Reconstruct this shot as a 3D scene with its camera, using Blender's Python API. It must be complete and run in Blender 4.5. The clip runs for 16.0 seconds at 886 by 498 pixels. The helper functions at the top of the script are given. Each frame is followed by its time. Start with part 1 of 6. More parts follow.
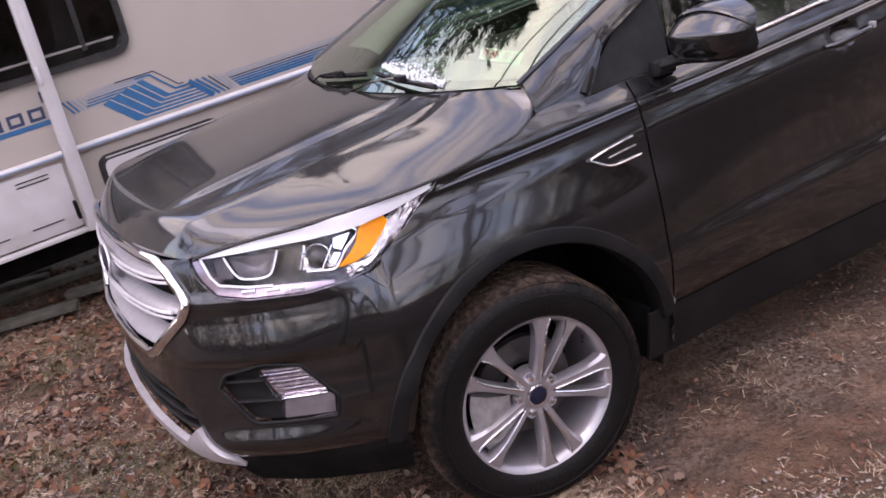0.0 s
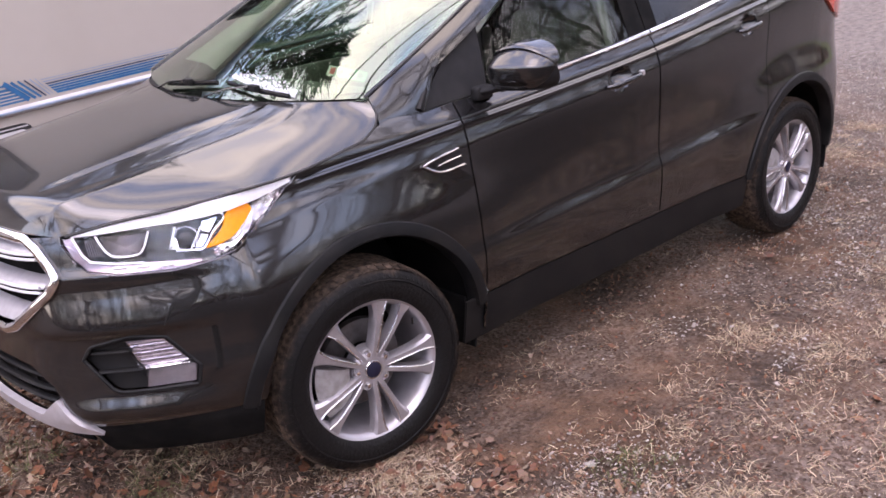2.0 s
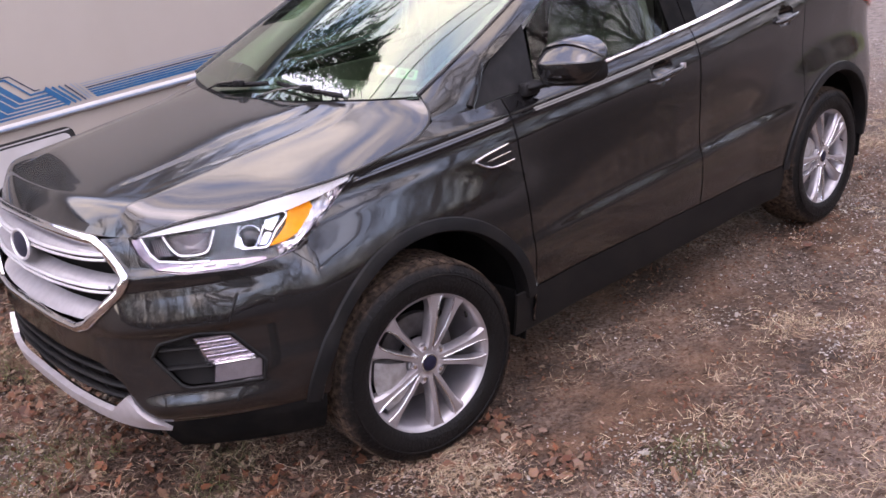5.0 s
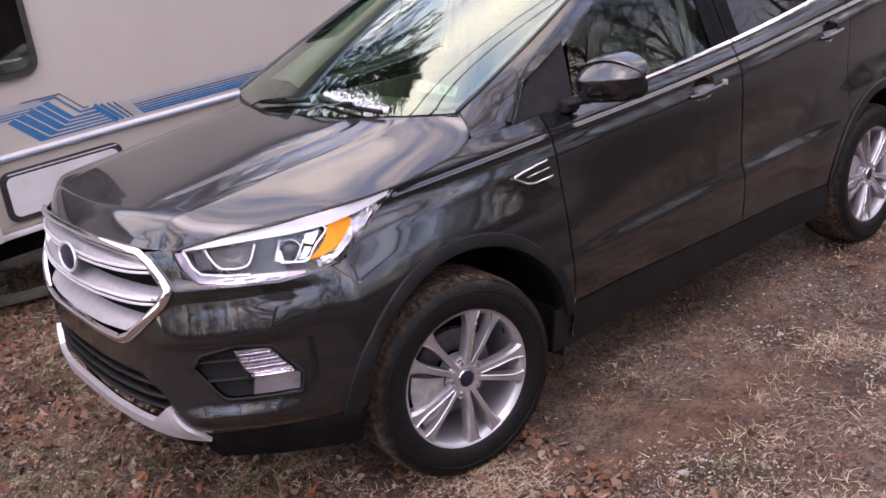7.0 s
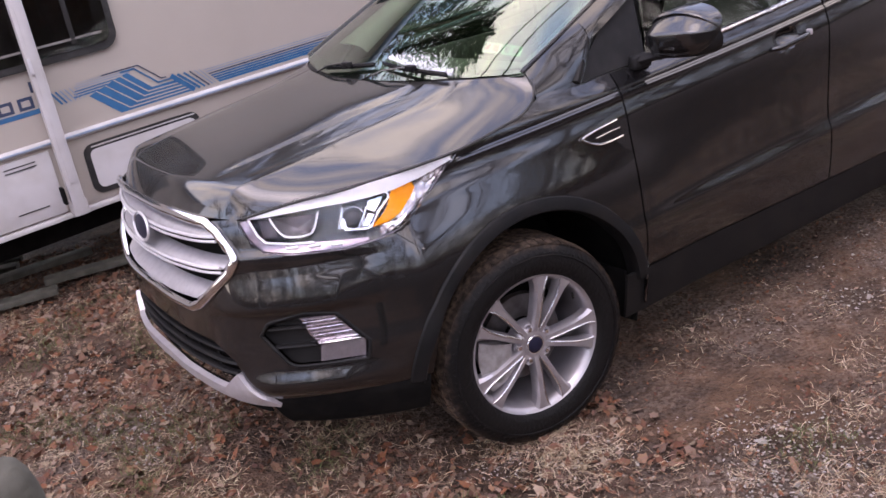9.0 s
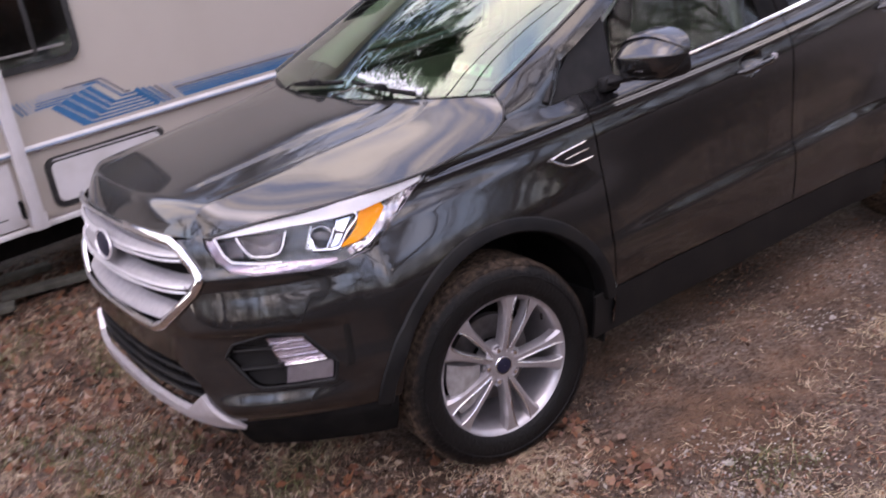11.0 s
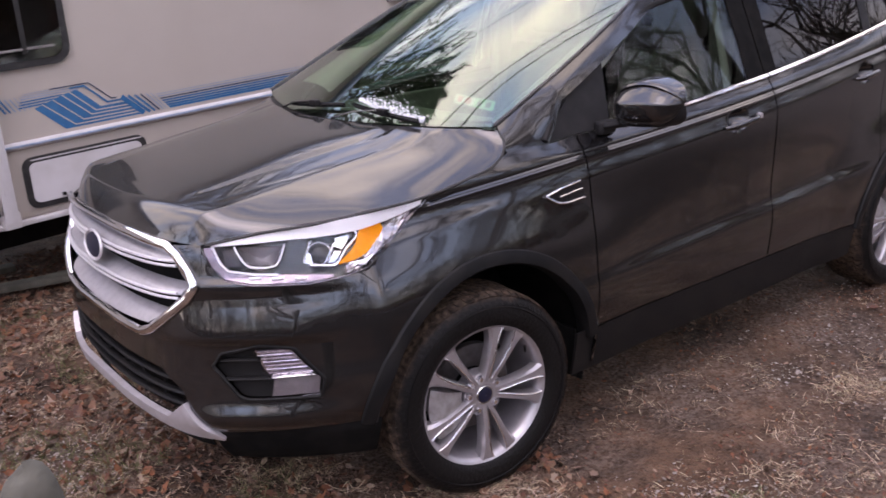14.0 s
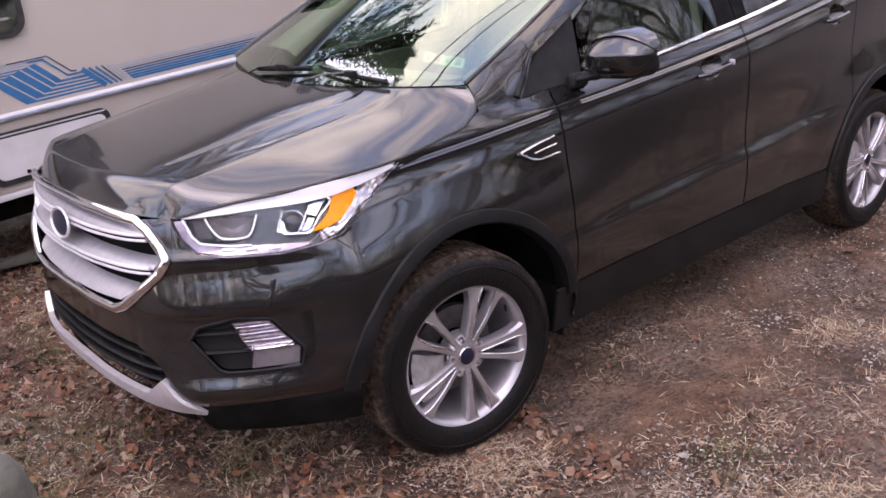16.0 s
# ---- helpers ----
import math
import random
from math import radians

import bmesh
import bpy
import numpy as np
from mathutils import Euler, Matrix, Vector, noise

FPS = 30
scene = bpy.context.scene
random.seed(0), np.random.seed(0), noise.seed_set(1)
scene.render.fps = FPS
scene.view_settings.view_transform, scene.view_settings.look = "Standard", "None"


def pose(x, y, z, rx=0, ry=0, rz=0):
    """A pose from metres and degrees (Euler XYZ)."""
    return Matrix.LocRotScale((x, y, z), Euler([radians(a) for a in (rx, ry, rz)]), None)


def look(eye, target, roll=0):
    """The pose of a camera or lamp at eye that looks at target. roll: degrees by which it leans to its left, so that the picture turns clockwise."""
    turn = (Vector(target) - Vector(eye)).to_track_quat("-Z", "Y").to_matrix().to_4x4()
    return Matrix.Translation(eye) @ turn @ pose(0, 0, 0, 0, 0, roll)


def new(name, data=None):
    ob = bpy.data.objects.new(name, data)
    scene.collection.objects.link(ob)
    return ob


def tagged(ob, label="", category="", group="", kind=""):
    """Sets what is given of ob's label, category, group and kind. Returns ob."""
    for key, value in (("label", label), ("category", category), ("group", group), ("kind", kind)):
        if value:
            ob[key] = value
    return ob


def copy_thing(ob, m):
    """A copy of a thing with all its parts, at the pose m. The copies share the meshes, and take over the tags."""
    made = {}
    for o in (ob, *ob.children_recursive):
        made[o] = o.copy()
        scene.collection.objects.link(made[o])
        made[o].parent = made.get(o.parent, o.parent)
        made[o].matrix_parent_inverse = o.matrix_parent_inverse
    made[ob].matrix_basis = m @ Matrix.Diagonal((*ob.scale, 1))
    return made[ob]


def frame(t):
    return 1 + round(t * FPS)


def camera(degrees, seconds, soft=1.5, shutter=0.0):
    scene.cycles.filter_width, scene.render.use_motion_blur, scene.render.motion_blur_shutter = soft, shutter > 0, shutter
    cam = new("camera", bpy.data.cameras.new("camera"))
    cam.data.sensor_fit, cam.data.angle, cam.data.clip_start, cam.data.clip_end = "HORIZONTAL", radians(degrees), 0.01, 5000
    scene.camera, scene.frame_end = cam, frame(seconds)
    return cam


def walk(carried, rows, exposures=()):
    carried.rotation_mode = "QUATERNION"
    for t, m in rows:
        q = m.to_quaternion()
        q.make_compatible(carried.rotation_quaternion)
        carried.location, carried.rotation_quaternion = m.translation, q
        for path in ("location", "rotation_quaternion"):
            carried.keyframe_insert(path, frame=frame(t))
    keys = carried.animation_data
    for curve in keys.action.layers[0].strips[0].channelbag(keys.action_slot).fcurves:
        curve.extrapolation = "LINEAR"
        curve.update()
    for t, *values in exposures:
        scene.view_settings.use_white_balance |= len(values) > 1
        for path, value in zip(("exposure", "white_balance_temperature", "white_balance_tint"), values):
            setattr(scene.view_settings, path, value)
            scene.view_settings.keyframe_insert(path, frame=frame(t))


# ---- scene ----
cam = camera(52.6, 16.0, soft=1.6, shutter=0.5)
PATH = [
    (0, (-1.121, -2.769, 1.665), (-0.309, -1.084, 0.958), -12.1),
    (0.5, (-1.297, -2.805, 1.694), (-0.338, -1.215, 0.951), -10.4),
    (1, (-1.364, -2.949, 1.689), (-0.249, -1.476, 0.924), -7.6),
    (1.5, (-1.415, -3.021, 1.703), (-0.27, -1.564, 0.95), -7.0),
    (2, (-1.505, -2.979, 1.69), (-0.274, -1.564, 0.994), -5.4),
    (2.5, (-1.629, -2.923, 1.686), (-0.355, -1.537, 1.01), -3.2),
    (3, (-1.671, -2.912, 1.695), (-0.372, -1.531, 1.057), -1.9),
    (3.5, (-1.656, -2.915, 1.707), (-0.338, -1.554, 1.067), -0.6),
    (4, (-1.633, -2.929, 1.71), (-0.332, -1.55, 1.073), -3.1),
    (4.5, (-1.629, -2.932, 1.709), (-0.383, -1.519, 1.036), -5.6),
    (4.7, (-1.63, -2.926, 1.716), (-0.409, -1.503, 1.02), -6.2),
    (6.8, (-1.634, -2.942, 1.713), (-0.475, -1.455, 1.045), -7.0),
    (7, (-1.633, -2.939, 1.714), (-0.482, -1.441, 1.058), -7.1),
    (7.5, (-1.633, -2.942, 1.713), (-0.476, -1.441, 1.075), -7.3),
    (8, (-1.641, -2.942, 1.703), (-0.498, -1.43, 1.065), -7.8),
    (8.5, (-1.631, -2.944, 1.69), (-0.559, -1.391, 1.028), -9.2),
    (8.7, (-1.589, -2.942, 1.699), (-0.608, -1.346, 1.001), -10.2),
    (10.8, (-1.507, -2.939, 1.714), (-0.524, -1.357, 0.987), -8.8),
    (11, (-1.552, -2.915, 1.718), (-0.505, -1.359, 1.024), -8.7),
    (11.5, (-1.631, -2.879, 1.704), (-0.457, -1.383, 1.084), -8.2),
    (12, (-1.649, -2.872, 1.705), (-0.38, -1.452, 1.094), -6.0),
    (12.5, (-1.674, -2.873, 1.702), (-0.424, -1.442, 1.078), -4.9),
    (13, (-1.689, -2.871, 1.707), (-0.608, -1.304, 1.094), -5.3),
    (13.5, (-1.689, -2.881, 1.708), (-0.592, -1.325, 1.095), -4.0),
    (14, (-1.685, -2.875, 1.704), (-0.529, -1.365, 1.082), -3.2),
    (14.5, (-1.671, -2.871, 1.702), (-0.479, -1.398, 1.063), -3.5),
    (15, (-1.667, -2.866, 1.701), (-0.472, -1.403, 1.044), -4.2),
    (15.5, (-1.664, -2.859, 1.696), (-0.484, -1.395, 1.015), -4.9),
    (16, (-1.662, -2.847, 1.695), (-0.49, -1.39, 0.988), -5.3),
]
walk(cam, [(t, look(eye, target, roll)) for t, eye, target, roll in PATH], [(0, 0.08, 6480, 29), (0.6, 0.07, 6480, 29), (2, 0.42, 6420, 28), (4, 0.35, 6420, 28), (7, 0.17, 6420, 28), (8, 0.08, 6420, 28), (11, 0.05, 6420, 28), (12.5, 0.05, 6420, 28), (14, -0.10, 6420, 28), (15, 0.0, 6420, 28), (16, 0.18, 6450, 29)])

# ---- light ----
world = bpy.data.worlds.new("sky_world")
scene.world = world
world.use_nodes = True
SUN_ELEV, SUN_TURN = 64.0, 239.0


def build_sky():
    nt = world.node_tree
    nt.nodes.clear()
    out = nt.nodes.new("ShaderNodeOutputWorld")
    bg = nt.nodes.new("ShaderNodeBackground")
    sky = nt.nodes.new("ShaderNodeTexSky")
    sky.sky_type, sky.sun_disc = "NISHITA", False
    sky.sun_elevation, sky.sun_rotation = radians(SUN_ELEV), radians(SUN_TURN)
    sky.dust_density, sky.air_density = 1.0, 1.2
    coord = nt.nodes.new("ShaderNodeTexCoord")
    stretch = nt.nodes.new("ShaderNodeMapping")
    stretch.inputs["Scale"].default_value = (1.0, 1.9, 2.2)
    stretch.inputs["Location"].default_value = (0.55, 0.2, 0.9)
    stretch.inputs["Rotation"].default_value = (0.3, 0.1, 0.6)
    cloud = nt.nodes.new("ShaderNodeTexNoise")
    cloud.inputs["Scale"].default_value, cloud.inputs["Detail"].default_value = 1.7, 4.0
    ramp = nt.nodes.new("ShaderNodeValToRGB")
    ramp.color_ramp.elements[0].position, ramp.color_ramp.elements[1].position = 0.44, 0.66
    ramp.color_ramp.elements[0].color = (0.15, 0.15, 0.15, 1)
    mix = nt.nodes.new("ShaderNodeMix")
    mix.data_type = "RGBA"
    mix.inputs["B"].default_value = (25.0, 22.8, 19.2, 1)
    nt.links.new(coord.outputs["Generated"], stretch.inputs["Vector"])
    nt.links.new(stretch.outputs["Vector"], cloud.inputs["Vector"])
    nt.links.new(cloud.outputs["Fac"], ramp.inputs["Fac"])
    nt.links.new(ramp.outputs["Color"], mix.inputs["Factor"])
    clear = nt.nodes.new("ShaderNodeVectorMath")
    clear.operation = "SCALE"
    clear.inputs["Scale"].default_value = 3.4
    nt.links.new(sky.outputs["Color"], clear.inputs[0])
    nt.links.new(clear.outputs["Vector"], mix.inputs["A"])
    nt.links.new(mix.outputs["Result"], bg.inputs["Color"])
    bg.inputs["Strength"].default_value = 0.15
    nt.links.new(bg.outputs["Background"], out.inputs["Surface"])


build_sky()
sun = new("sun", bpy.data.lights.new("sun", "SUN"))
sun.data.energy, sun.data.angle, sun.data.color = 0.5, radians(35), (1.0, 0.95, 0.88)
sun.matrix_world = look((-5, -3, 12), (0, 0, 0))


# ---- materials ----
def material(name, colour, rough=0.5, metal=0.0, coat=0.0, second=None, scale=20.0, low=0.4, high=0.65, bump=0.0, bump_scale=80.0, rough_var=0.0, detail=6.0, ior=1.5, specular=0.5):
    """A principled surface: two colours mixed by noise, gloss that varies, and fine relief."""
    m = bpy.data.materials.new(name)
    m.use_nodes = True
    nt = m.node_tree
    p = nt.nodes["Principled BSDF"]
    p.inputs["Base Color"].default_value = (*colour, 1)
    p.inputs["Roughness"].default_value, p.inputs["Metallic"].default_value = rough, metal
    p.inputs["Coat Weight"].default_value, p.inputs["Coat Roughness"].default_value = coat, 0.015
    p.inputs["IOR"].default_value = ior
    p.inputs["Specular IOR Level"].default_value = specular
    coord = nt.nodes.new("ShaderNodeTexCoord")
    if second or rough_var:
        n = nt.nodes.new("ShaderNodeTexNoise")
        n.inputs["Scale"].default_value, n.inputs["Detail"].default_value = scale, detail
        nt.links.new(coord.outputs["Object"], n.inputs["Vector"])
        ramp = nt.nodes.new("ShaderNodeValToRGB")
        ramp.color_ramp.elements[0].position, ramp.color_ramp.elements[1].position = low, high
        nt.links.new(n.outputs["Fac"], ramp.inputs["Fac"])
    if second:
        mx = nt.nodes.new("ShaderNodeMix")
        mx.data_type = "RGBA"
        mx.inputs["A"].default_value, mx.inputs["B"].default_value = (*colour, 1), (*second, 1)
        nt.links.new(ramp.outputs["Color"], mx.inputs["Factor"])
        nt.links.new(mx.outputs["Result"], p.inputs["Base Color"])
    if rough_var:
        mr = nt.nodes.new("ShaderNodeMapRange")
        mr.inputs["To Min"].default_value, mr.inputs["To Max"].default_value = rough, rough + rough_var
        nt.links.new(ramp.outputs["Color"], mr.inputs["Value"])
        nt.links.new(mr.outputs["Result"], p.inputs["Roughness"])
    if bump:
        nb = nt.nodes.new("ShaderNodeTexNoise")
        nb.inputs["Scale"].default_value, nb.inputs["Detail"].default_value = bump_scale, 5
        nt.links.new(coord.outputs["Object"], nb.inputs["Vector"])
        b = nt.nodes.new("ShaderNodeBump")
        b.inputs["Strength"].default_value, b.inputs["Distance"].default_value = bump, 0.01
        nt.links.new(nb.outputs["Fac"], b.inputs["Height"])
        nt.links.new(b.outputs["Normal"], p.inputs["Normal"])
    return m


def glass(name, tint, ior=1.5, rough=0.0, sheen=(1, 1, 1)):
    """Real glazing: refracts at both faces, tinted, with Fresnel gloss."""
    m = bpy.data.materials.new(name)
    m.use_nodes = True
    nt = m.node_tree
    p = nt.nodes["Principled BSDF"]
    p.inputs["Base Color"].default_value = (*tint, 1)
    p.inputs["Transmission Weight"].default_value = 1.0
    p.inputs["Roughness"].default_value, p.inputs["IOR"].default_value = rough, ior
    p.inputs["Specular Tint"].default_value = (*sheen, 1)
    return m


def by_island(name, colours, rough=0.8, bump=0.0, by_object=False):
    """Colour chosen at random for each loose piece."""
    m = bpy.data.materials.new(name)
    m.use_nodes = True
    nt = m.node_tree
    p = nt.nodes["Principled BSDF"]
    p.inputs["Roughness"].default_value = rough
    p.inputs["Specular IOR Level"].default_value = 0.3
    geo = nt.nodes.new("ShaderNodeObjectInfo" if by_object else "ShaderNodeNewGeometry")
    ramp = nt.nodes.new("ShaderNodeValToRGB")
    ramp.color_ramp.interpolation = "LINEAR"
    els = ramp.color_ramp.elements
    while len(els) < len(colours):
        els.new(0.5)
    for i, c in enumerate(colours):
        els[i].position, els[i].color = i / (len(colours) - 1), (*c, 1)
    nt.links.new(geo.outputs["Random" if by_object else "Random Per Island"], ramp.inputs["Fac"])
    n = nt.nodes.new("ShaderNodeTexNoise")
    n.inputs["Scale"].default_value = 60
    mx = nt.nodes.new("ShaderNodeMix")
    mx.data_type, mx.blend_type = "RGBA", "MULTIPLY"
    mx.inputs["Factor"].default_value = 0.5
    nt.links.new(ramp.outputs["Color"], mx.inputs["A"])
    nt.links.new(n.outputs["Color"], mx.inputs["B"])
    nt.links.new(mx.outputs["Result"], p.inputs["Base Color"])
    return m


PAINT = material("grey_metallic_paint", (0.0125, 0.0116, 0.0121), 0.46, 0.85, 1.0, second=(0.0180, 0.0167, 0.0173), scale=900, detail=1)
PAINT.node_tree.nodes["Principled BSDF"].inputs["Coat Roughness"].default_value = 0.05
PAINT.node_tree.nodes["Principled BSDF"].inputs["Coat IOR"].default_value = 1.74
BLACK_TRIM = material("black_textured_plastic", (0.008, 0.008, 0.0085), 0.5, specular=0.18, second=(0.014, 0.013, 0.0125), scale=9, bump=0.12, bump_scale=700)
GLOSS_BLACK = material("gloss_black_plastic", (0.010, 0.010, 0.011), 0.12, coat=0.5, rough_var=0.1)
DARK = material("dark_cavity", (0.006, 0.006, 0.006), 0.9, specular=0.08, second=(0.011, 0.010, 0.0095), scale=15)
CHROME = material("chrome", (0.82, 0.81, 0.83), 0.06, 1.0, rough_var=0.06, scale=30)
SATIN = material("satin_silver_paint", (0.70, 0.68, 0.70), 0.34, 0.35, 0.2, second=(0.64, 0.62, 0.64), scale=40)
SLAT = material("satin_grille_silver", (0.46, 0.44, 0.46), 0.36, 0.45, 0.2, second=(0.41, 0.39, 0.41), scale=40)
ALLOY = material("painted_alloy", (0.45, 0.425, 0.44), 0.32, 0.7, 0.5, second=(0.38, 0.355, 0.365), scale=14, rough_var=0.1)
ALLOY_CUT = material("machined_alloy", (0.80, 0.78, 0.80), 0.18, 1.0, 0.3, rough_var=0.1, scale=60)
SKID = material("silver_skid_plastic", (0.52, 0.49, 0.51), 0.34, 0.45, second=(0.46, 0.43, 0.44), scale=30)
RUBBER = material("tyre_rubber", (0.007, 0.0065, 0.0065), 0.55, specular=0.14, second=(0.020, 0.016, 0.014), scale=11, low=0.5, high=0.78, bump=0.2, bump_scale=300)
CALIPER = material("cast_grey_metal", (0.36, 0.34, 0.34), 0.5, 0.4, second=(0.24, 0.22, 0.21), scale=30)
LAMP_RIM = material("pale_lilac_lamp_rim", (0.36, 0.29, 0.335), 0.16, 0.6, 0.6, second=(0.22, 0.17, 0.205), scale=60)
LAMP_FACET = material("faceted_bright_reflector", (0.62, 0.58, 0.61), 0.10, 0.95, second=(0.45, 0.41, 0.44), scale=90)
LAMP_DIM = material("dim_reflector", (0.22, 0.20, 0.215), 0.24, 0.6, 0.5, second=(0.30, 0.28, 0.29), scale=18)


def muddy_tyre():
    """Black rubber, caked with dried mud towards the tread."""
    m = bpy.data.materials.new("muddy_tyre_rubber")
    m.use_nodes = True
    nt = m.node_tree
    p = nt.nodes["Principled BSDF"]
    p.inputs["Specular IOR Level"].default_value = 0.16
    coord = nt.nodes.new("ShaderNodeTexCoord")
    flat = nt.nodes.new("ShaderNodeVectorMath")
    flat.operation = "MULTIPLY"
    flat.inputs[1].default_value = (1, 0, 1)
    size = nt.nodes.new("ShaderNodeVectorMath")
    size.operation = "LENGTH"
    nt.links.new(coord.outputs["Object"], flat.inputs[0])
    nt.links.new(flat.outputs["Vector"], size.inputs[0])

    def noise_at(scale, detail):
        n = nt.nodes.new("ShaderNodeTexNoise")
        n.inputs["Scale"].default_value, n.inputs["Detail"].default_value = scale, detail
        nt.links.new(coord.outputs["Object"], n.inputs["Vector"])
        return n.outputs["Fac"]

    wob = nt.nodes.new("ShaderNodeMath")
    wob.operation = "MULTIPLY_ADD"
    wob.inputs[1].default_value = 0.055
    nt.links.new(noise_at(26, 8), wob.inputs[0])
    nt.links.new(size.outputs["Value"], wob.inputs[2])
    edge = nt.nodes.new("ShaderNodeMapRange")
    edge.inputs["From Min"].default_value, edge.inputs["From Max"].default_value = 0.350, 0.376
    nt.links.new(wob.outputs["Value"], edge.inputs["Value"])
    tone = nt.nodes.new("ShaderNodeValToRGB")
    tone.color_ramp.elements[0].position, tone.color_ramp.elements[1].position = 0.35, 0.68
    tone.color_ramp.elements[0].color, tone.color_ramp.elements[1].color = (0.022, 0.016, 0.012, 1), (0.135, 0.094, 0.068, 1)
    nt.links.new(noise_at(60, 6), tone.inputs["Fac"])
    mx = nt.nodes.new("ShaderNodeMix")
    mx.data_type = "RGBA"
    mx.inputs["A"].default_value = (0.0075, 0.0068, 0.0066, 1)
    nt.links.new(edge.outputs["Result"], mx.inputs["Factor"])
    nt.links.new(tone.outputs["Color"], mx.inputs["B"])
    nt.links.new(mx.outputs["Result"], p.inputs["Base Color"])
    gloss = nt.nodes.new("ShaderNodeMapRange")
    gloss.inputs["To Min"].default_value, gloss.inputs["To Max"].default_value = 0.5, 0.92
    nt.links.new(edge.outputs["Result"], gloss.inputs["Value"])
    nt.links.new(gloss.outputs["Result"], p.inputs["Roughness"])
    b = nt.nodes.new("ShaderNodeBump")
    b.inputs["Strength"].default_value, b.inputs["Distance"].default_value = 0.5, 0.008
    nt.links.new(noise_at(90, 6), b.inputs["Height"])
    nt.links.new(b.outputs["Normal"], p.inputs["Normal"])
    return m


TYRE = muddy_tyre()
WINDSCREEN = glass("windscreen_glass", (0.54, 0.74, 0.53), ior=2.05, sheen=(0.96, 1.0, 0.96))
SIDE_GLASS = glass("side_glass", (0.24, 0.29, 0.25), ior=1.40, sheen=(0.8, 0.8, 0.82))
PRIVACY = glass("privacy_glass", (0.022, 0.020, 0.022), ior=1.36, sheen=(0.75, 0.75, 0.77))
LENS = glass("clear_lens", (0.98, 0.98, 0.985), ior=1.22)
AMBER = material("amber_reflector", (0.92, 0.33, 0.002), 0.6, specular=0.08, second=(0.85, 0.26, 0.002), scale=120)
RED_LENS = material("red_lens", (0.62, 0.065, 0.025), 0.2, coat=0.7, second=(0.48, 0.035, 0.015), scale=60)
WHITE_LAMP = material("white_lamp_reflector", (0.95, 0.94, 0.96), 0.3, 0.0, 0.5, second=(0.90, 0.89, 0.92), scale=25)
LAMP_GREY = material("lilac_grey_lamp_trim", (0.20, 0.17, 0.20), 0.22, 0.6, 0.4, second=(0.12, 0.10, 0.12), scale=30)
MATT_BLACK = material("matt_black_plastic", (0.012, 0.0115, 0.012), 0.65, specular=0.2, second=(0.020, 0.019, 0.019), scale=14, bump=0.1, bump_scale=500)
PALE_TRIM = material("pale_grey_trim", (0.66, 0.65, 0.61), 0.7, second=(0.58, 0.57, 0.53), scale=40)
SEAT = material("light_stone_cloth", (0.28, 0.27, 0.24), 0.9, second=(0.20, 0.19, 0.17), scale=60, bump=0.2, bump_scale=400)
DASH = material("dashboard_plastic", (0.15, 0.15, 0.14), 0.75, second=(0.18, 0.178, 0.165), scale=30, bump=0.2, bump_scale=500)
BLUE_BADGE = material("dark_blue_enamel", (0.012, 0.012, 0.026), 0.45, specular=0.2, second=(0.017, 0.016, 0.034), scale=50)
RV_SKIN = material("cream_fibreglass", (0.435, 0.388, 0.342), 0.42, coat=0.1, second=(0.388, 0.342, 0.296), scale=1.6, low=0.3, high=0.75, bump=0.02, bump_scale=6, rough_var=0.12)
RV_WHITE = material("white_painted_metal", (0.57, 0.545, 0.55), 0.4, second=(0.49, 0.465, 0.455), scale=5, rough_var=0.15)
RV_BLUE = material("blue_decal", (0.025, 0.115, 0.26), 0.4, second=(0.035, 0.14, 0.29), scale=12)
RV_INK = material("navy_decal", (0.025, 0.045, 0.10), 0.45, second=(0.035, 0.045, 0.08), scale=18)
RV_PALE = material("pale_blue_decal", (0.22, 0.28, 0.38), 0.45, second=(0.28, 0.33, 0.42), scale=18)
BOX_GREY = material("grey_weathered_plastic", (0.24, 0.22, 0.21), 0.6, second=(0.16, 0.145, 0.14), scale=14)
SEAL = material("black_rubber_seal", (0.014, 0.013, 0.013), 0.5, second=(0.03, 0.028, 0.027), scale=25)
RV_PANE = glass("smoked_pane", (0.30, 0.29, 0.28), ior=1.5)
POST_WOOD = material("weathered_grey_post", (0.062, 0.058, 0.044), 0.85, second=(0.10, 0.094, 0.074), scale=14, bump=0.4, bump_scale=60)
DISC = material("dull_steel", (0.16, 0.15, 0.15), 0.45, 0.8, second=(0.11, 0.10, 0.095), scale=30)
BARK = material("bark", (0.12, 0.105, 0.092), 0.9, second=(0.19, 0.17, 0.15), scale=8, bump=0.5, bump_scale=30)
NEEDLES = by_island("evergreen_needles", ((0.018, 0.035, 0.016), (0.04, 0.065, 0.03), (0.028, 0.05, 0.022)), 0.7)
STICKER_WHITE = material("white_sticker", (0.75, 0.74, 0.74), 0.5, second=(0.66, 0.65, 0.66), scale=40)
STICKER_GREEN = material("green_sticker", (0.30, 0.62, 0.40), 0.5, second=(0.25, 0.55, 0.35), scale=40)
STICKER_INK = material("dark_print", (0.05, 0.05, 0.06), 0.5, second=(0.08, 0.08, 0.09), scale=40)
STICKER_RED = material("red_print", (0.55, 0.12, 0.15), 0.5, second=(0.48, 0.1, 0.12), scale=40)
FROST = material("white_frost", (0.86, 0.86, 0.88), 0.5, second=(0.74, 0.74, 0.78), scale=200)
